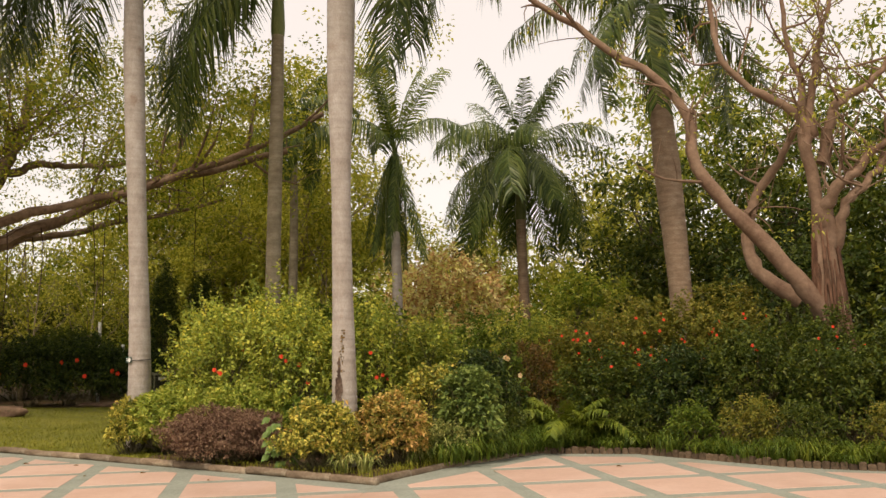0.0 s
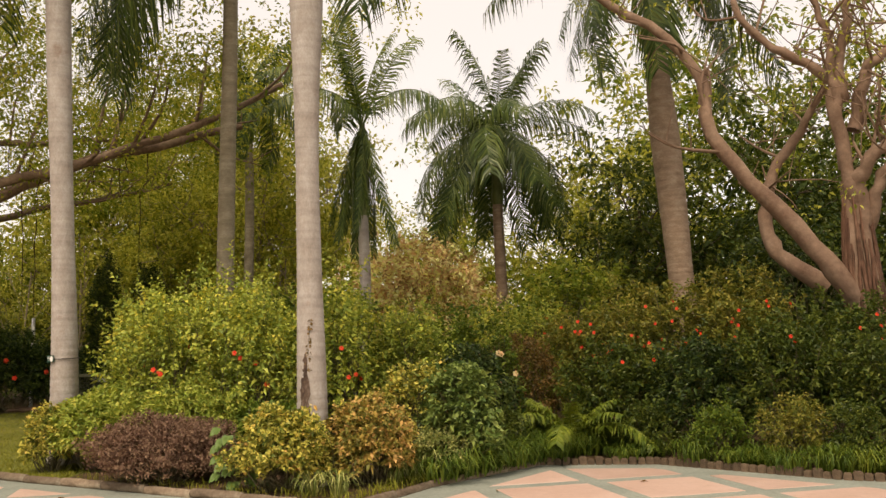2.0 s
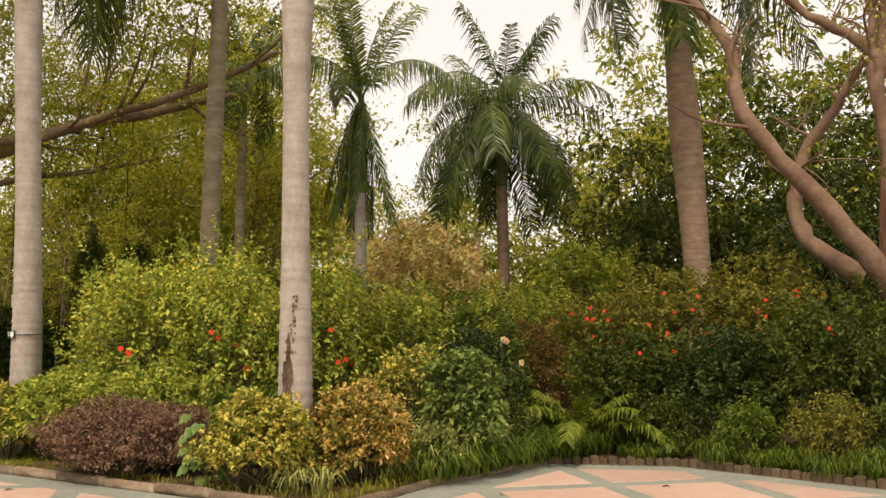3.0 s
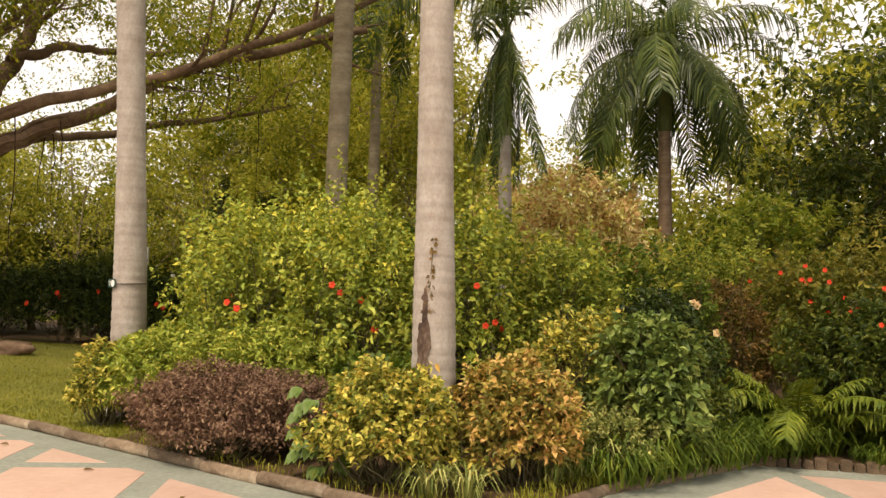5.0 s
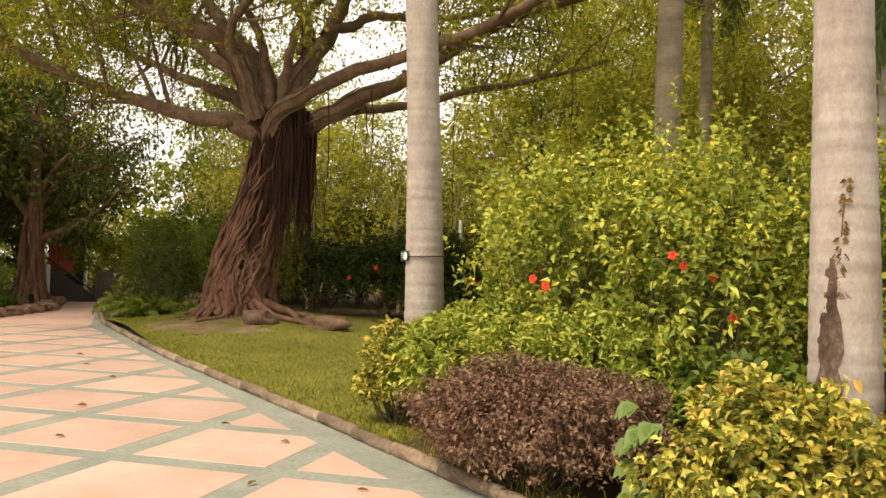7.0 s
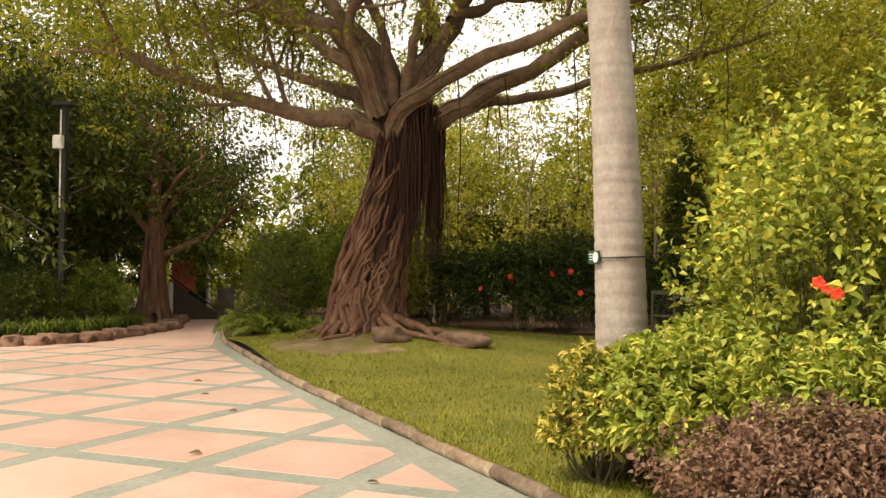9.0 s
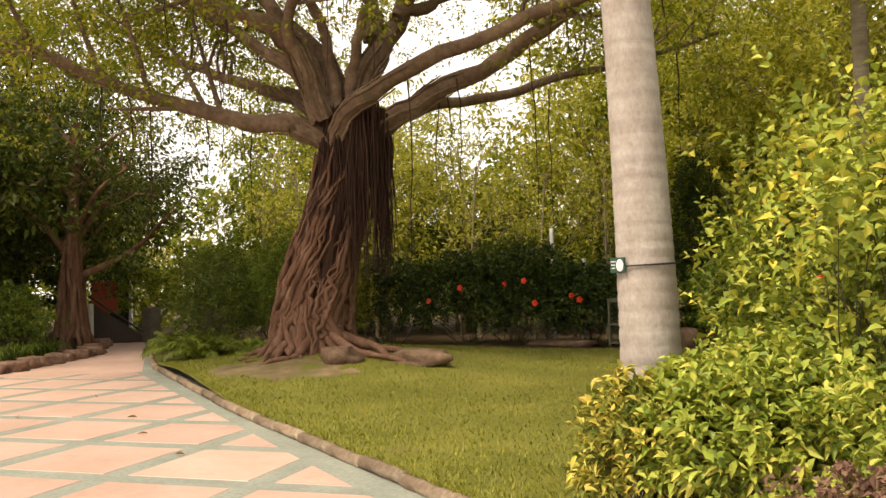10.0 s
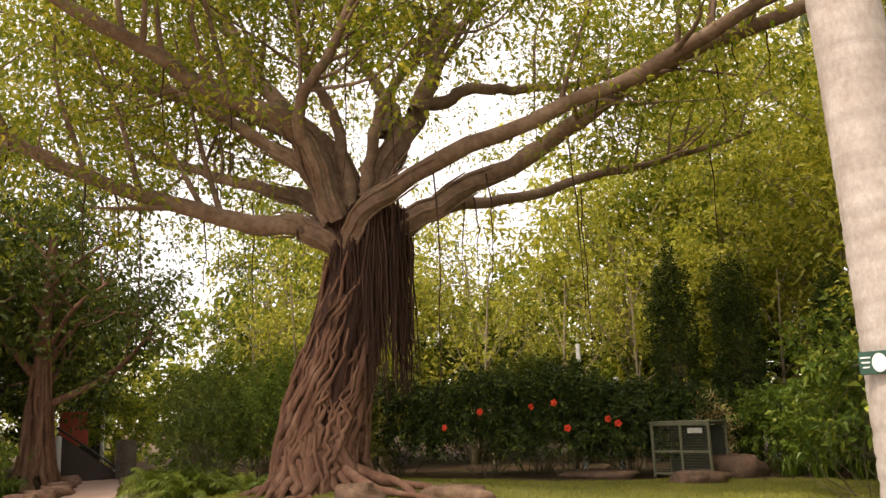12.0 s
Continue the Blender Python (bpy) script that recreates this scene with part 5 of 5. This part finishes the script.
def big_leaf_plant(at):
    """A soft plant with broad lobed leaves on long stalks."""
    ob = thing("broad_leaf_plant", at, "young plant with broad lobed bright green leaves", "plant")
    rng = np.random.default_rng(8)
    items = []
    for k in range(16):
        a, h = -1.6 + 1.25 * math.sin(k * 2.4), 0.12 + 0.042 * k
        e = np.array([math.cos(a) * 0.24, math.sin(a) * 0.24, h])
        items.append((smooth_path([(0, 0, 0), e * np.array([0.3, 0.3, 0.7]), e], 6), np.linspace(0.008, 0.004, 6), 5))
        lobes = np.arange(5) - 2
        D = np.stack([np.cos(a + lobes * 0.62), np.sin(a + lobes * 0.62), -0.75 - 0 * lobes], -1)
        me = leaves("leaf", np.tile(e, (5, 1)) , D, np.tile([0, -0.6, 0.8], (5, 1)), 0.14 - 0.017 * abs(lobes), np.full(5, 0.10), L_MALLOW, 0.1, 0.25, True)
        part("leaf", me, ob)
    part("stalk", tubes("stalk", items, STEM), ob)


big_leaf_plant((-1.75, 12.15, 0.06))


def lawn_grass():
    rng = np.random.default_rng(17)
    n = 80000
    x = -3.9 - 13.6 * rng.random(n) ** 1.35
    y = kerb_y(x) + 0.10 + 13 * rng.random(n) ** 1.5
    ok = in_lawn(x, y - 0.02)
    x, y = x[ok], y[ok]
    n = len(x)
    P = np.stack([x, y, ground_z(x, y) - 0.005], -1)
    A = rng.uniform(0, 6.28, n)
    L = rng.uniform(0.03, 0.085, n)
    W = rng.uniform(0.006, 0.014, n)
    out = np.stack([np.cos(A), np.sin(A), 0 * A], -1)
    S = np.stack([-np.sin(A), np.cos(A), 0 * A], -1) * W[:, None] * 0.5
    V = np.stack([P - S, P + S, P + out * (L * 0.6)[:, None] + np.array([0, 0, 1.0]) * (L * 0.7)[:, None]], 1).reshape(-1, 3)
    tagged(part("grass", mesh_of("grass", V, np.arange(3 * n).reshape(-1, 3), L_GRASS)), "short mown green lawn grass", "grass", kind="stuff")
    xs = np.concatenate([rng.uniform(-4.2, 0.2, 520), rng.uniform(-0.2, 1.0, 350)])
    ys = kerb_y(xs) + 0.08 + 0.45 * rng.random(len(xs)) ** 1.5
    P = np.stack([xs, ys, ground_z(xs, ys)], -1)
    me = blades_mesh("weeds", P, rng.uniform(0, 6.28, len(xs)), rng.uniform(0.05, 0.18, len(xs)), rng.uniform(0.004, 0.009, len(xs)), rng.uniform(0.3, 1, len(xs)), L_GRASS, rng)
    tagged(part("grass", me), "rough grass along the kerb of the bed", "grass", kind="stuff")


lawn_grass()

# ---- rocks, case, posts ----
for k, (x, y, sx, sy, sz, lab) in enumerate(((-12.6, 20.8, 0.34, 0.28, 0.26, "rounded brown rock on the mound below the banyan"), (-11.4, 21.5, 0.50, 0.38, 0.24, "broad brown rock at the end of the banyan's roots"), (-9.25, 26.9, 0.5, 0.35, 0.2, "flat pale rock on the lawn"), (-8.75, 27.9, 0.5, 0.4, 0.42, "brown boulder beside the green case"), (-11.4, 27.6, 0.75, 0.35, 0.16, "low flat rock at the edge of the lawn"))):
    rk = tagged(part("rock", rock_mesh("rock", sx, sy, sz, k + 1)), lab, "rock", "rocks on the lawn")
    rk.location = (x, y, float(ground_z(x, y)) + sz * 0.3)
EDGE_ROCKS = [rock_mesh("rock", 0.32, 0.25, 0.21, 11 + k, EDGE_ROCK) for k in range(4)]
for k in range(30):
    y = 15.6 + 0.385 * k
    x = float(np.interp(y, [p[1] for p in ROCK_LINE], [p[0] for p in ROCK_LINE]))
    rk = tagged(part("rock", EDGE_ROCKS[k % 4]), "reddish brown rock edging the bed", "rock", "edging rocks")
    rk.matrix_basis = pose(x + 0.06 * math.sin(k * 3), y, 0.07, 0, 0, k * 53) @ Matrix.Diagonal((0.9 + 0.35 * ((k * 5) % 4) / 4, 0.9, 0.85 + 0.5 * ((k * 3) % 5) / 5, 1))


def case():
    ob = thing("wire_case", (-9.6, 27.7, 0.14), "weathered green wire-mesh case standing on the lawn", "case", turn=-18)
    w, d, h = 1.28, 0.6, 1.05
    post = box_mesh("post", 0.05, 0.05, h, GREEN_PAINT, 0.006)
    for x in (-w / 2, w / 2):
        for y in (-d / 2, d / 2):
            part("post", post, ob).location = (x, y, 0)
    rail = box_mesh("rail", w - 0.05, 0.04, 0.045, GREEN_PAINT, 0.005)
    for y in (-d / 2, d / 2):
        for z in (0.06, 0.48, h - 0.05):
            part("rail", rail, ob).location = (0, y, z)
    part("mullion", box_mesh("mullion", 0.045, 0.04, h - 0.1, GREEN_PAINT, 0.005), ob).location = (0.02, -d / 2 - 0.004, 0.05)
    part("top", box_mesh("top", w + 0.06, d + 0.06, 0.03, GREEN_PAINT, 0.006), ob).location = (0, 0, h)
    part("back_panel", box_mesh("back_panel", w - 0.05, 0.02, h - 0.12, plain("case_back", (0.028, 0.032, 0.02)), 0.003), ob).location = (0, d / 2 - 0.04, 0.06)
    items = []
    for k in range(25):
        x = -w / 2 + w * (k + 0.5) / 25
        items.append(([(x, -d / 2, 0.05), (x, -d / 2, h / 2), (x, -d / 2, h - 0.02)], 0.0025, 4))
    for k in range(18):
        z = 0.08 + (h - 0.14) * k / 17
        items.append(([(-w / 2, -d / 2, z), (0, -d / 2, z), (w / 2, -d / 2, z)], 0.0025, 4))
    part("wire_mesh", tubes("wire_mesh", items, GREEN_PAINT), ob)["kind"] = "stuff"
    part("label_plate", box_mesh("label_plate", 0.32, 0.008, 0.10, plain("label_grey", (0.42, 0.42, 0.36)), 0.002), ob, "pale label plate").location = (0.36, -d / 2 - 0.03, h - 0.2)


case()
shrub((-9.3, 28.55, 0.12), (0.45, 0.4, 0.85), 110, 9, 0.17, L_COPPER, "red-leaved cordyline behind the case", "cordyline", 161, 0.22, 0.7, 0.2, group=BACK)


def palm_tag():
    ob = thing("tree_tag", (-5.13, 14.91, 1.70), "small dark green sign with a white disc strapped to a palm", "sign", turn=-28)
    b = part("board", box_mesh("board", 0.15, 0.012, 0.105, SIGN_GREEN, 0.003), ob)
    b.location = (-0.02, -0.222, -0.06)
    a = np.linspace(0, 6.283, 25)
    disc = np.stack([np.cos(a[:-1]) * 0.036, 0 * a[:-1], np.sin(a[:-1]) * 0.042], -1)
    V = np.vstack([disc, disc + np.array([0, 0.004, 0]), [[0, 0, 0]]])
    F = [[k, (k + 1) % 24, 48] for k in range(24)] + [[k, k + 24, (k + 1) % 24] for k in range(24)]
    part("disc", mesh_of("disc", V, F, WHITE_PAINT), b, "white disc").location = (0.03, -0.011, 0.052)
    for k in range(3):
        part("text_bar", box_mesh("text_bar", 0.05 - 0.009 * k, 0.002, 0.007, WHITE_PAINT), b).location = (-0.038, -0.008, 0.074 - 0.022 * k)
    ring = np.stack([np.cos(a) * 0.226, np.sin(a) * 0.226, 0.01 * np.sin(a) - 0.005 + 0 * a], -1)
    part("strap", tubes("strap", [(ring, 0.006, 5)], BLACK), ob, "thin black wire strap")


palm_tag()


def lamp_post():
    ob = thing("lamp_post", (-23.75, 20.55, 0.15), "tall square dark lamp post in the rock-edged bed", "street lamp", turn=30)
    part("pole", box_mesh("pole", 0.16, 0.16, 5.9, DARK_METAL, 0.015), ob)
    part("base", box_mesh("base", 0.30, 0.30, 0.25, DARK_METAL, 0.02), ob)
    part("cap", box_mesh("cap", 0.55, 0.40, 0.10, DARK_METAL, 0.02), ob).location = (0, 0, 5.9)
    # thin white strip: the bright reflection on the square pole, put in as colour
    part("light_strip", box_mesh("light_strip", 0.04, 0.02, 2.6, WHITE_PAINT, 0.004), ob, "pale vertical strip painted as the pole's reflection").location = (-0.06, -0.088, 3.2)
    part("junction_box", box_mesh("junction_box", 0.26, 0.16, 0.36, WHITE_PAINT, 0.02), ob, "pale grey box").location = (-0.08, -0.16, 4.75)


lamp_post()


def path_end():
    stone = rough_material("post_stone", [(0.3, (0.10, 0.09, 0.07)), (0.7, (0.22, 0.19, 0.15))], 3)
    tagged(part("gate_post", box_mesh("gate_post", 0.14, 0.14, 1.35, WHITE_PAINT, 0.02)), "slim pale post at the end of the path", "post", "posts at the path's end").location = (-27.7, 26.7, 0.0)
    tagged(part("gate_post", box_mesh("gate_post", 0.5, 0.4, 1.15, stone, 0.03)), "dark grey stone pillar at the end of the path", "post", "posts at the path's end").location = (-26.7, 28.3, 0.0)
    st = thing("stair", (-27.6, 27.6, 0.0), "dark stone stair with a sloping parapet closing the path", "stairs", turn=54)
    w = 1.7
    V = [(-w / 2, 0, 0), (w / 2, 0, 0), (w / 2, 0, 0.18), (-w / 2, 0, 1.45), (-w / 2, 0.14, 0), (w / 2, 0.14, 0), (w / 2, 0.14, 0.18), (-w / 2, 0.14, 1.45)]
    F = [[0, 1, 2, 3], [5, 4, 7, 6], [3, 2, 6, 7], [1, 5, 6, 2], [4, 0, 3, 7]]
    wall = plain("parapet_stone", (0.075, 0.06, 0.05), 0.9)
    part("parapet", mesh_of("parapet", V, F, wall), st)
    part("handrail", tubes("handrail", [([(-w / 2, 0.07, 1.6), (0, 0.07, 0.97), (w / 2, 0.07, 0.33)], 0.03, 8)], DARK_METAL), st)
    for k in range(6):
        part("step", box_mesh("step", 0.29, 1.2, 0.175 * (6 - k), wall, 0.01), st).location = (-w / 2 + 0.15 + 0.28 * k, 0.76, 0)
    sg = thing("notice_board", (-30.4, 29.2, 0.0), "red notice board on a white post beyond the stair", "sign", turn=50)
    part("board", box_mesh("board", 0.9, 0.05, 1.1, RED_PAINT, 0.01), sg).location = (0, 0, 1.0)
    part("post", box_mesh("post", 0.08, 0.08, 1.0, WHITE_PAINT, 0.01), sg)
    kk = thing("pavilion", (-35.0, 33.2, 0.0), "small white pavilion glimpsed beyond the trees", "building", turn=50)
    part("wall", box_mesh("wall", 1.3, 2.0, 3.2, WHITE_PAINT, 0.02), kk)
    part("roof", box_mesh("roof", 1.8, 2.5, 0.25, stone, 0.05), kk).location = (0, 0, 3.2)
    part("door", box_mesh("door", 0.9, 0.06, 2.1, DARK_METAL, 0.01), kk).location = (0.1, -1.02, 0.0)
    for k, (x, y, h) in enumerate(((-12.28, 28.95, 2.9), (-11.45, 29.0, 2.1))):
        tagged(part("white_post", box_mesh("white_post", 0.09, 0.09, h, WHITE_PAINT, 0.01)), "slim white post glimpsed through the hedge", "post", "white posts").location = (x, y, 0.1)


path_end()


def rooted_tree():
    """A small strangler fig with plaited roots, under the dark trees."""
    rng = np.random.default_rng(19)
    ob = thing("rooted_fig", (-25.5, 24.5, 0.12), "dark shaded fig with a root-wrapped trunk", "tree")
    items = []
    for k in range(26):
        zz = np.linspace(rng.uniform(1.4, 3.4), -0.1, 14)
        ang = k * TURN_GOLD + np.cumsum(rng.normal(size=14) * 0.09)
        rad = np.interp(zz, [0, 0.5, 2, 3.4], [0.62, 0.42, 0.3, 0.2])
        items.append((np.stack([np.cos(ang) * rad, np.sin(ang) * rad, zz], -1), np.linspace(0.05, 0.08, 14), 6))
    part("root_plait", tubes("root_plait", items, BANYAN), ob)["kind"] = "stuff"
    trunk, limb_items, tips = limb_tree(rng, (0, 0, 0.5), 8.0, 0.3, 3.4, 10, 6, (0.3, 0), 0.35)
    part("trunk", tubes("trunk", trunk, BANYAN), ob)
    part("branchwork", tubes("branchwork", limb_items, BANYAN), ob)["kind"] = "stuff"
    part("crown", crown_mesh(rng, tips, 80, 0.55, 0.16, L_DEEP), ob)["kind"] = "stuff"


rooted_tree()


def palm_vine():
    """A creeper climbing the foot of the palm nearest the kerb, over its dark scar."""
    rng = np.random.default_rng(23)
    ob = thing("creeper", (-0.87, 12.3, 0.06), "small-leaved creeper climbing the foot of a palm", "climber")
    n = 130
    z = rng.uniform(0.15, 2.05, n)
    a = -1.45 + 0.16 * np.sin(z * 3) + rng.normal(size=n) * 0.10 * (2.1 - z)
    r = 0.19 + 0.04 * np.exp(-z / 0.45)
    out = np.stack([np.cos(a), np.sin(a), 0 * a], -1)
    P = out * r[:, None] + np.stack([0 * z, 0 * z, z], -1)
    D = unit(np.stack([-np.sin(a), np.cos(a), 0 * a], -1) * rng.choice([-1, 1], n)[:, None] + out * 0.3 + np.array([0, 0, -0.2]))
    part("foliage", leaves("foliage", P, D, out, 0.036, 0.028, L_BROWN), ob)["kind"] = "stuff"
    zz = np.linspace(0, 1.95, 20)
    aa = -1.45 + 0.16 * np.sin(zz * 3)
    rr = 0.19 + 0.04 * np.exp(-zz / 0.45)
    part("stem", tubes("stem", [(np.stack([np.cos(aa) * rr, np.sin(aa) * rr, zz], -1), 0.006, 5)], STEM), ob)


palm_vine()


def fallen_leaves():
    """A few dry leaves on the paving."""
    rng = np.random.default_rng(29)
    spots = [(-5.3, 13.0), (-3.92, 12.05), (-6.4, 13.3), (-9.8, 14.9), (-12.4, 16.4), (-13.9, 15.7), (-14.9, 17.6), (-4.6, 11.7), (-8.2, 13.2), (-2.6, 11.2), (1.4, 11.9), (3.2, 12.3), (-7.1, 12.0), (-11.2, 15.6)]
    for k, (x, y) in enumerate(spots):
        me = leaves("fallen_leaf", np.zeros((1, 3)), np.array([[1.0, 0, 0.15]]), np.array([[0, 0.2, 1.0]]), 0.10 + 0.04 * rng.random(), 0.035 + 0.02 * rng.random(), L_BROWN, 0.35, 0.12, True)
        tagged(part("fallen_leaf", me), "curled dry brown leaf lying on the paving", "leaf", "fallen leaves").matrix_basis = pose(x, y, 0.012, 0, 0, rng.uniform(0, 360))


fallen_leaves()

# ---- paving, kerbs: pieces ----
U, V2, ORIGIN, SIDE = np.array([-1.405, -0.353]), np.array([-0.350, 1.407]), np.array([-7.89, 12.83]), 1.45


def clip_poly(poly, p, q):
    """Keeps what lies to the right of the way from p to q."""
    out = []
    nx, ny = q[1] - p[1], -(q[0] - p[0])
    side = [(a[0] - p[0]) * nx + (a[1] - p[1]) * ny for a in poly]
    for k, a in enumerate(poly):
        b, sa, sb = poly[(k + 1) % len(poly)], side[k], side[(k + 1) % len(poly)]
        if sa >= 0:
            out.append(a)
        if sa * sb < 0:
            f = sa / (sa - sb)
            out.append((a[0] + (b[0] - a[0]) * f, a[1] + (b[1] - a[1]) * f))
    return out


def slab_mesh(poly):
    n = len(poly)
    me = bpy.data.meshes.new("paving_slab")
    c = np.mean(poly, 0)
    inner = [(c[0] + (x - c[0]) * 0.992, c[1] + (y - c[1]) * 0.992) for x, y in poly]
    me.from_pydata([(x, y, 0.0) for x, y in poly] + [(x, y, 0.005) for x, y in inner], [], [list(range(n, 2 * n))] + [[k, (k + 1) % n, n + (k + 1) % n, n + k] for k in range(n)])
    me.materials.append(SLAB)
    return me


def paving():
    V = [(-60, -40, 0), (60, -40, 0), (60, 15, 0), (-60, 30, 0)]
    base = tagged(part("pavement", mesh_of("pavement", V, [[0, 1, 2, 3]], BAND)), "plaza of pink slabs between grey-green bands", "pavement", kind="structure")
    path = [(-17.75, 20.75), (-20.75, 18.3), (-20.6, 19.6), (-21.7, 21.4), (-23.1, 23.6), (-27.2, 27.0), (-29.0, 29.3), (-27.3, 29.6), (-26.3, 28.1), (-22.3, 24.5), (-18.3, 21.2)]
    me = bpy.data.meshes.new("path")
    me.from_pydata([(x, y, 0.006) for x, y in path], [], [list(range(len(path)))[::-1]])
    me.materials.append(SLAB)
    tagged(part("path", me), "narrow pink path leading away between beds", "path", kind="structure")
    off = 0.45

    def shifted(p, q, d):
        nx, ny = (q[1] - p[1]), -(q[0] - p[0])
        k = math.hypot(nx, ny)
        nx, ny = nx / k * d, ny / k * d
        return (p[0] + nx, p[1] + ny), (q[0] + nx, q[1] + ny)
    lp = shifted(KERB_LINE[2], KERB_LINE[5], off)
    rp = shifted(KERB_LINE[5], KERB_LINE[7], off)
    r2 = shifted(KERB_LINE[7], KERB_LINE[8], off)
    r3 = shifted(KERB_LINE[8], KERB_LINE[9], off)
    r4 = shifted(KERB_LINE[9], KERB_LINE[11], off)
    tip = KERB_LINE[5]
    bis = (tip[0] + 0.1, tip[1] - 40)
    h = SIDE * 0.5 - 0.13
    uu, vv = U / np.linalg.norm(U), V2 / np.linalg.norm(V2)
    for i in range(-18, 13):
        for j in range(-14, 8):
            c = ORIGIN + U * (i + 0.5) + V2 * (j + 0.5)
            if not (-22.3 < c[0] < 11 and -4 < c[1] < 22) or (c[0] < -17.5 and c[1] > 18.6 + 0.9 * (c[0] + 20.5)):
                continue
            sq = [tuple(c + uu * h * a + vv * h * b) for a, b in ((-1, -1), (-1, 1), (1, 1), (1, -1))]
            pieces = []
            west = clip_poly(sq, tip, bis)
            if len(west) > 2:
                pieces.append(clip_poly(west, *lp))
            east = clip_poly(sq, bis, tip)
            if len(east) > 2:
                pc = clip_poly(east, *rp) if c[0] < 2.2 else clip_poly(clip_poly(clip_poly(east, *r2), *r3) if c[0] < 5.4 else clip_poly(east, *r4), *rp)
                pieces.append(pc)
            for pc in pieces:
                if len(pc) > 2 and abs(sum(pc[k][0] * pc[(k + 1) % len(pc)][1] - pc[(k + 1) % len(pc)][0] * pc[k][1] for k in range(len(pc)))) > 0.03:
                    part("paving_slab", slab_mesh(pc), base)


paving()


def along(line, step):
    """Places and headings at even steps along a line."""
    p = np.array(line, float)
    seg = np.linalg.norm(np.diff(p, axis=0), axis=1)
    run = np.concatenate([[0], np.cumsum(seg)])
    n = int(run[-1] / step)
    for k in range(n):
        s = (k + 0.5) * run[-1] / n
        i = min(len(seg) - 1, int(np.searchsorted(run, s) - 1))
        f = (s - run[i]) / seg[i]
        q = p[i] * (1 - f) + p[i + 1] * f
        yield q, math.degrees(math.atan2(p[i + 1][1] - p[i][1], p[i + 1][0] - p[i][0])), run[-1] / n


def kerbs():
    kerb = tagged(thing("kerb", (-0.28, 10.83, 0), "low rounded mossy concrete kerb round the bed", "kerb"), kind="structure")
    shapes = []
    for k in range(4):
        rg = np.random.default_rng(300 + k)
        x = np.array([-0.409, -0.408, -0.39, -0.25, -0.1, 0.08, 0.25, 0.39, 0.408, 0.409])
        r = np.array([0.001, 0.048, 0.058, 0.062, 0.060, 0.063, 0.060, 0.058, 0.048, 0.001])
        lump = 1 + 0.07 * rg.normal(size=(10, 12))
        shapes.append(tubes("kerb_stone", [(np.stack([x, 0 * x, 0.055 + 0 * x], -1), r, 12, lump)], KERB))
    for k, (q, a, ln) in enumerate(along(KERB_LINE[:8], 0.80)):
        b = part("kerb_stone", shapes[k % 4], kerb)
        b.matrix_basis = Matrix.Translation((0.28, -10.83, 0)) @ pose(q[0], q[1], (-0.012 if q[0] < -0.28 else -0.035) + 0.010 * math.sin(k * 2.3), 0, 0, a + 0.3 * math.sin(k * 4.1))
    edge = tagged(thing("brick_edging", (2.14, 14.17, 0), "edging of upright weathered bricks along the bed", "kerb"), kind="structure")
    shapes = [box_mesh("brick", 0.105, 0.09, 0.14, BRICK, 0.014, 0.008, 9 + k, 0) for k in range(4)]
    for k, (q, a, ln) in enumerate(along(KERB_LINE[7:12], 0.118)):
        if k > 110:
            break
        b = part("brick", shapes[k % 4], edge)
        b.matrix_basis = Matrix.Translation((-2.14, -14.17, 0)) @ pose(q[0], q[1], -0.042 + 0.016 * math.sin(k * 2.9), 2 * math.sin(k), 0, a + 3 * math.sin(k * 1.7))


kerbs()
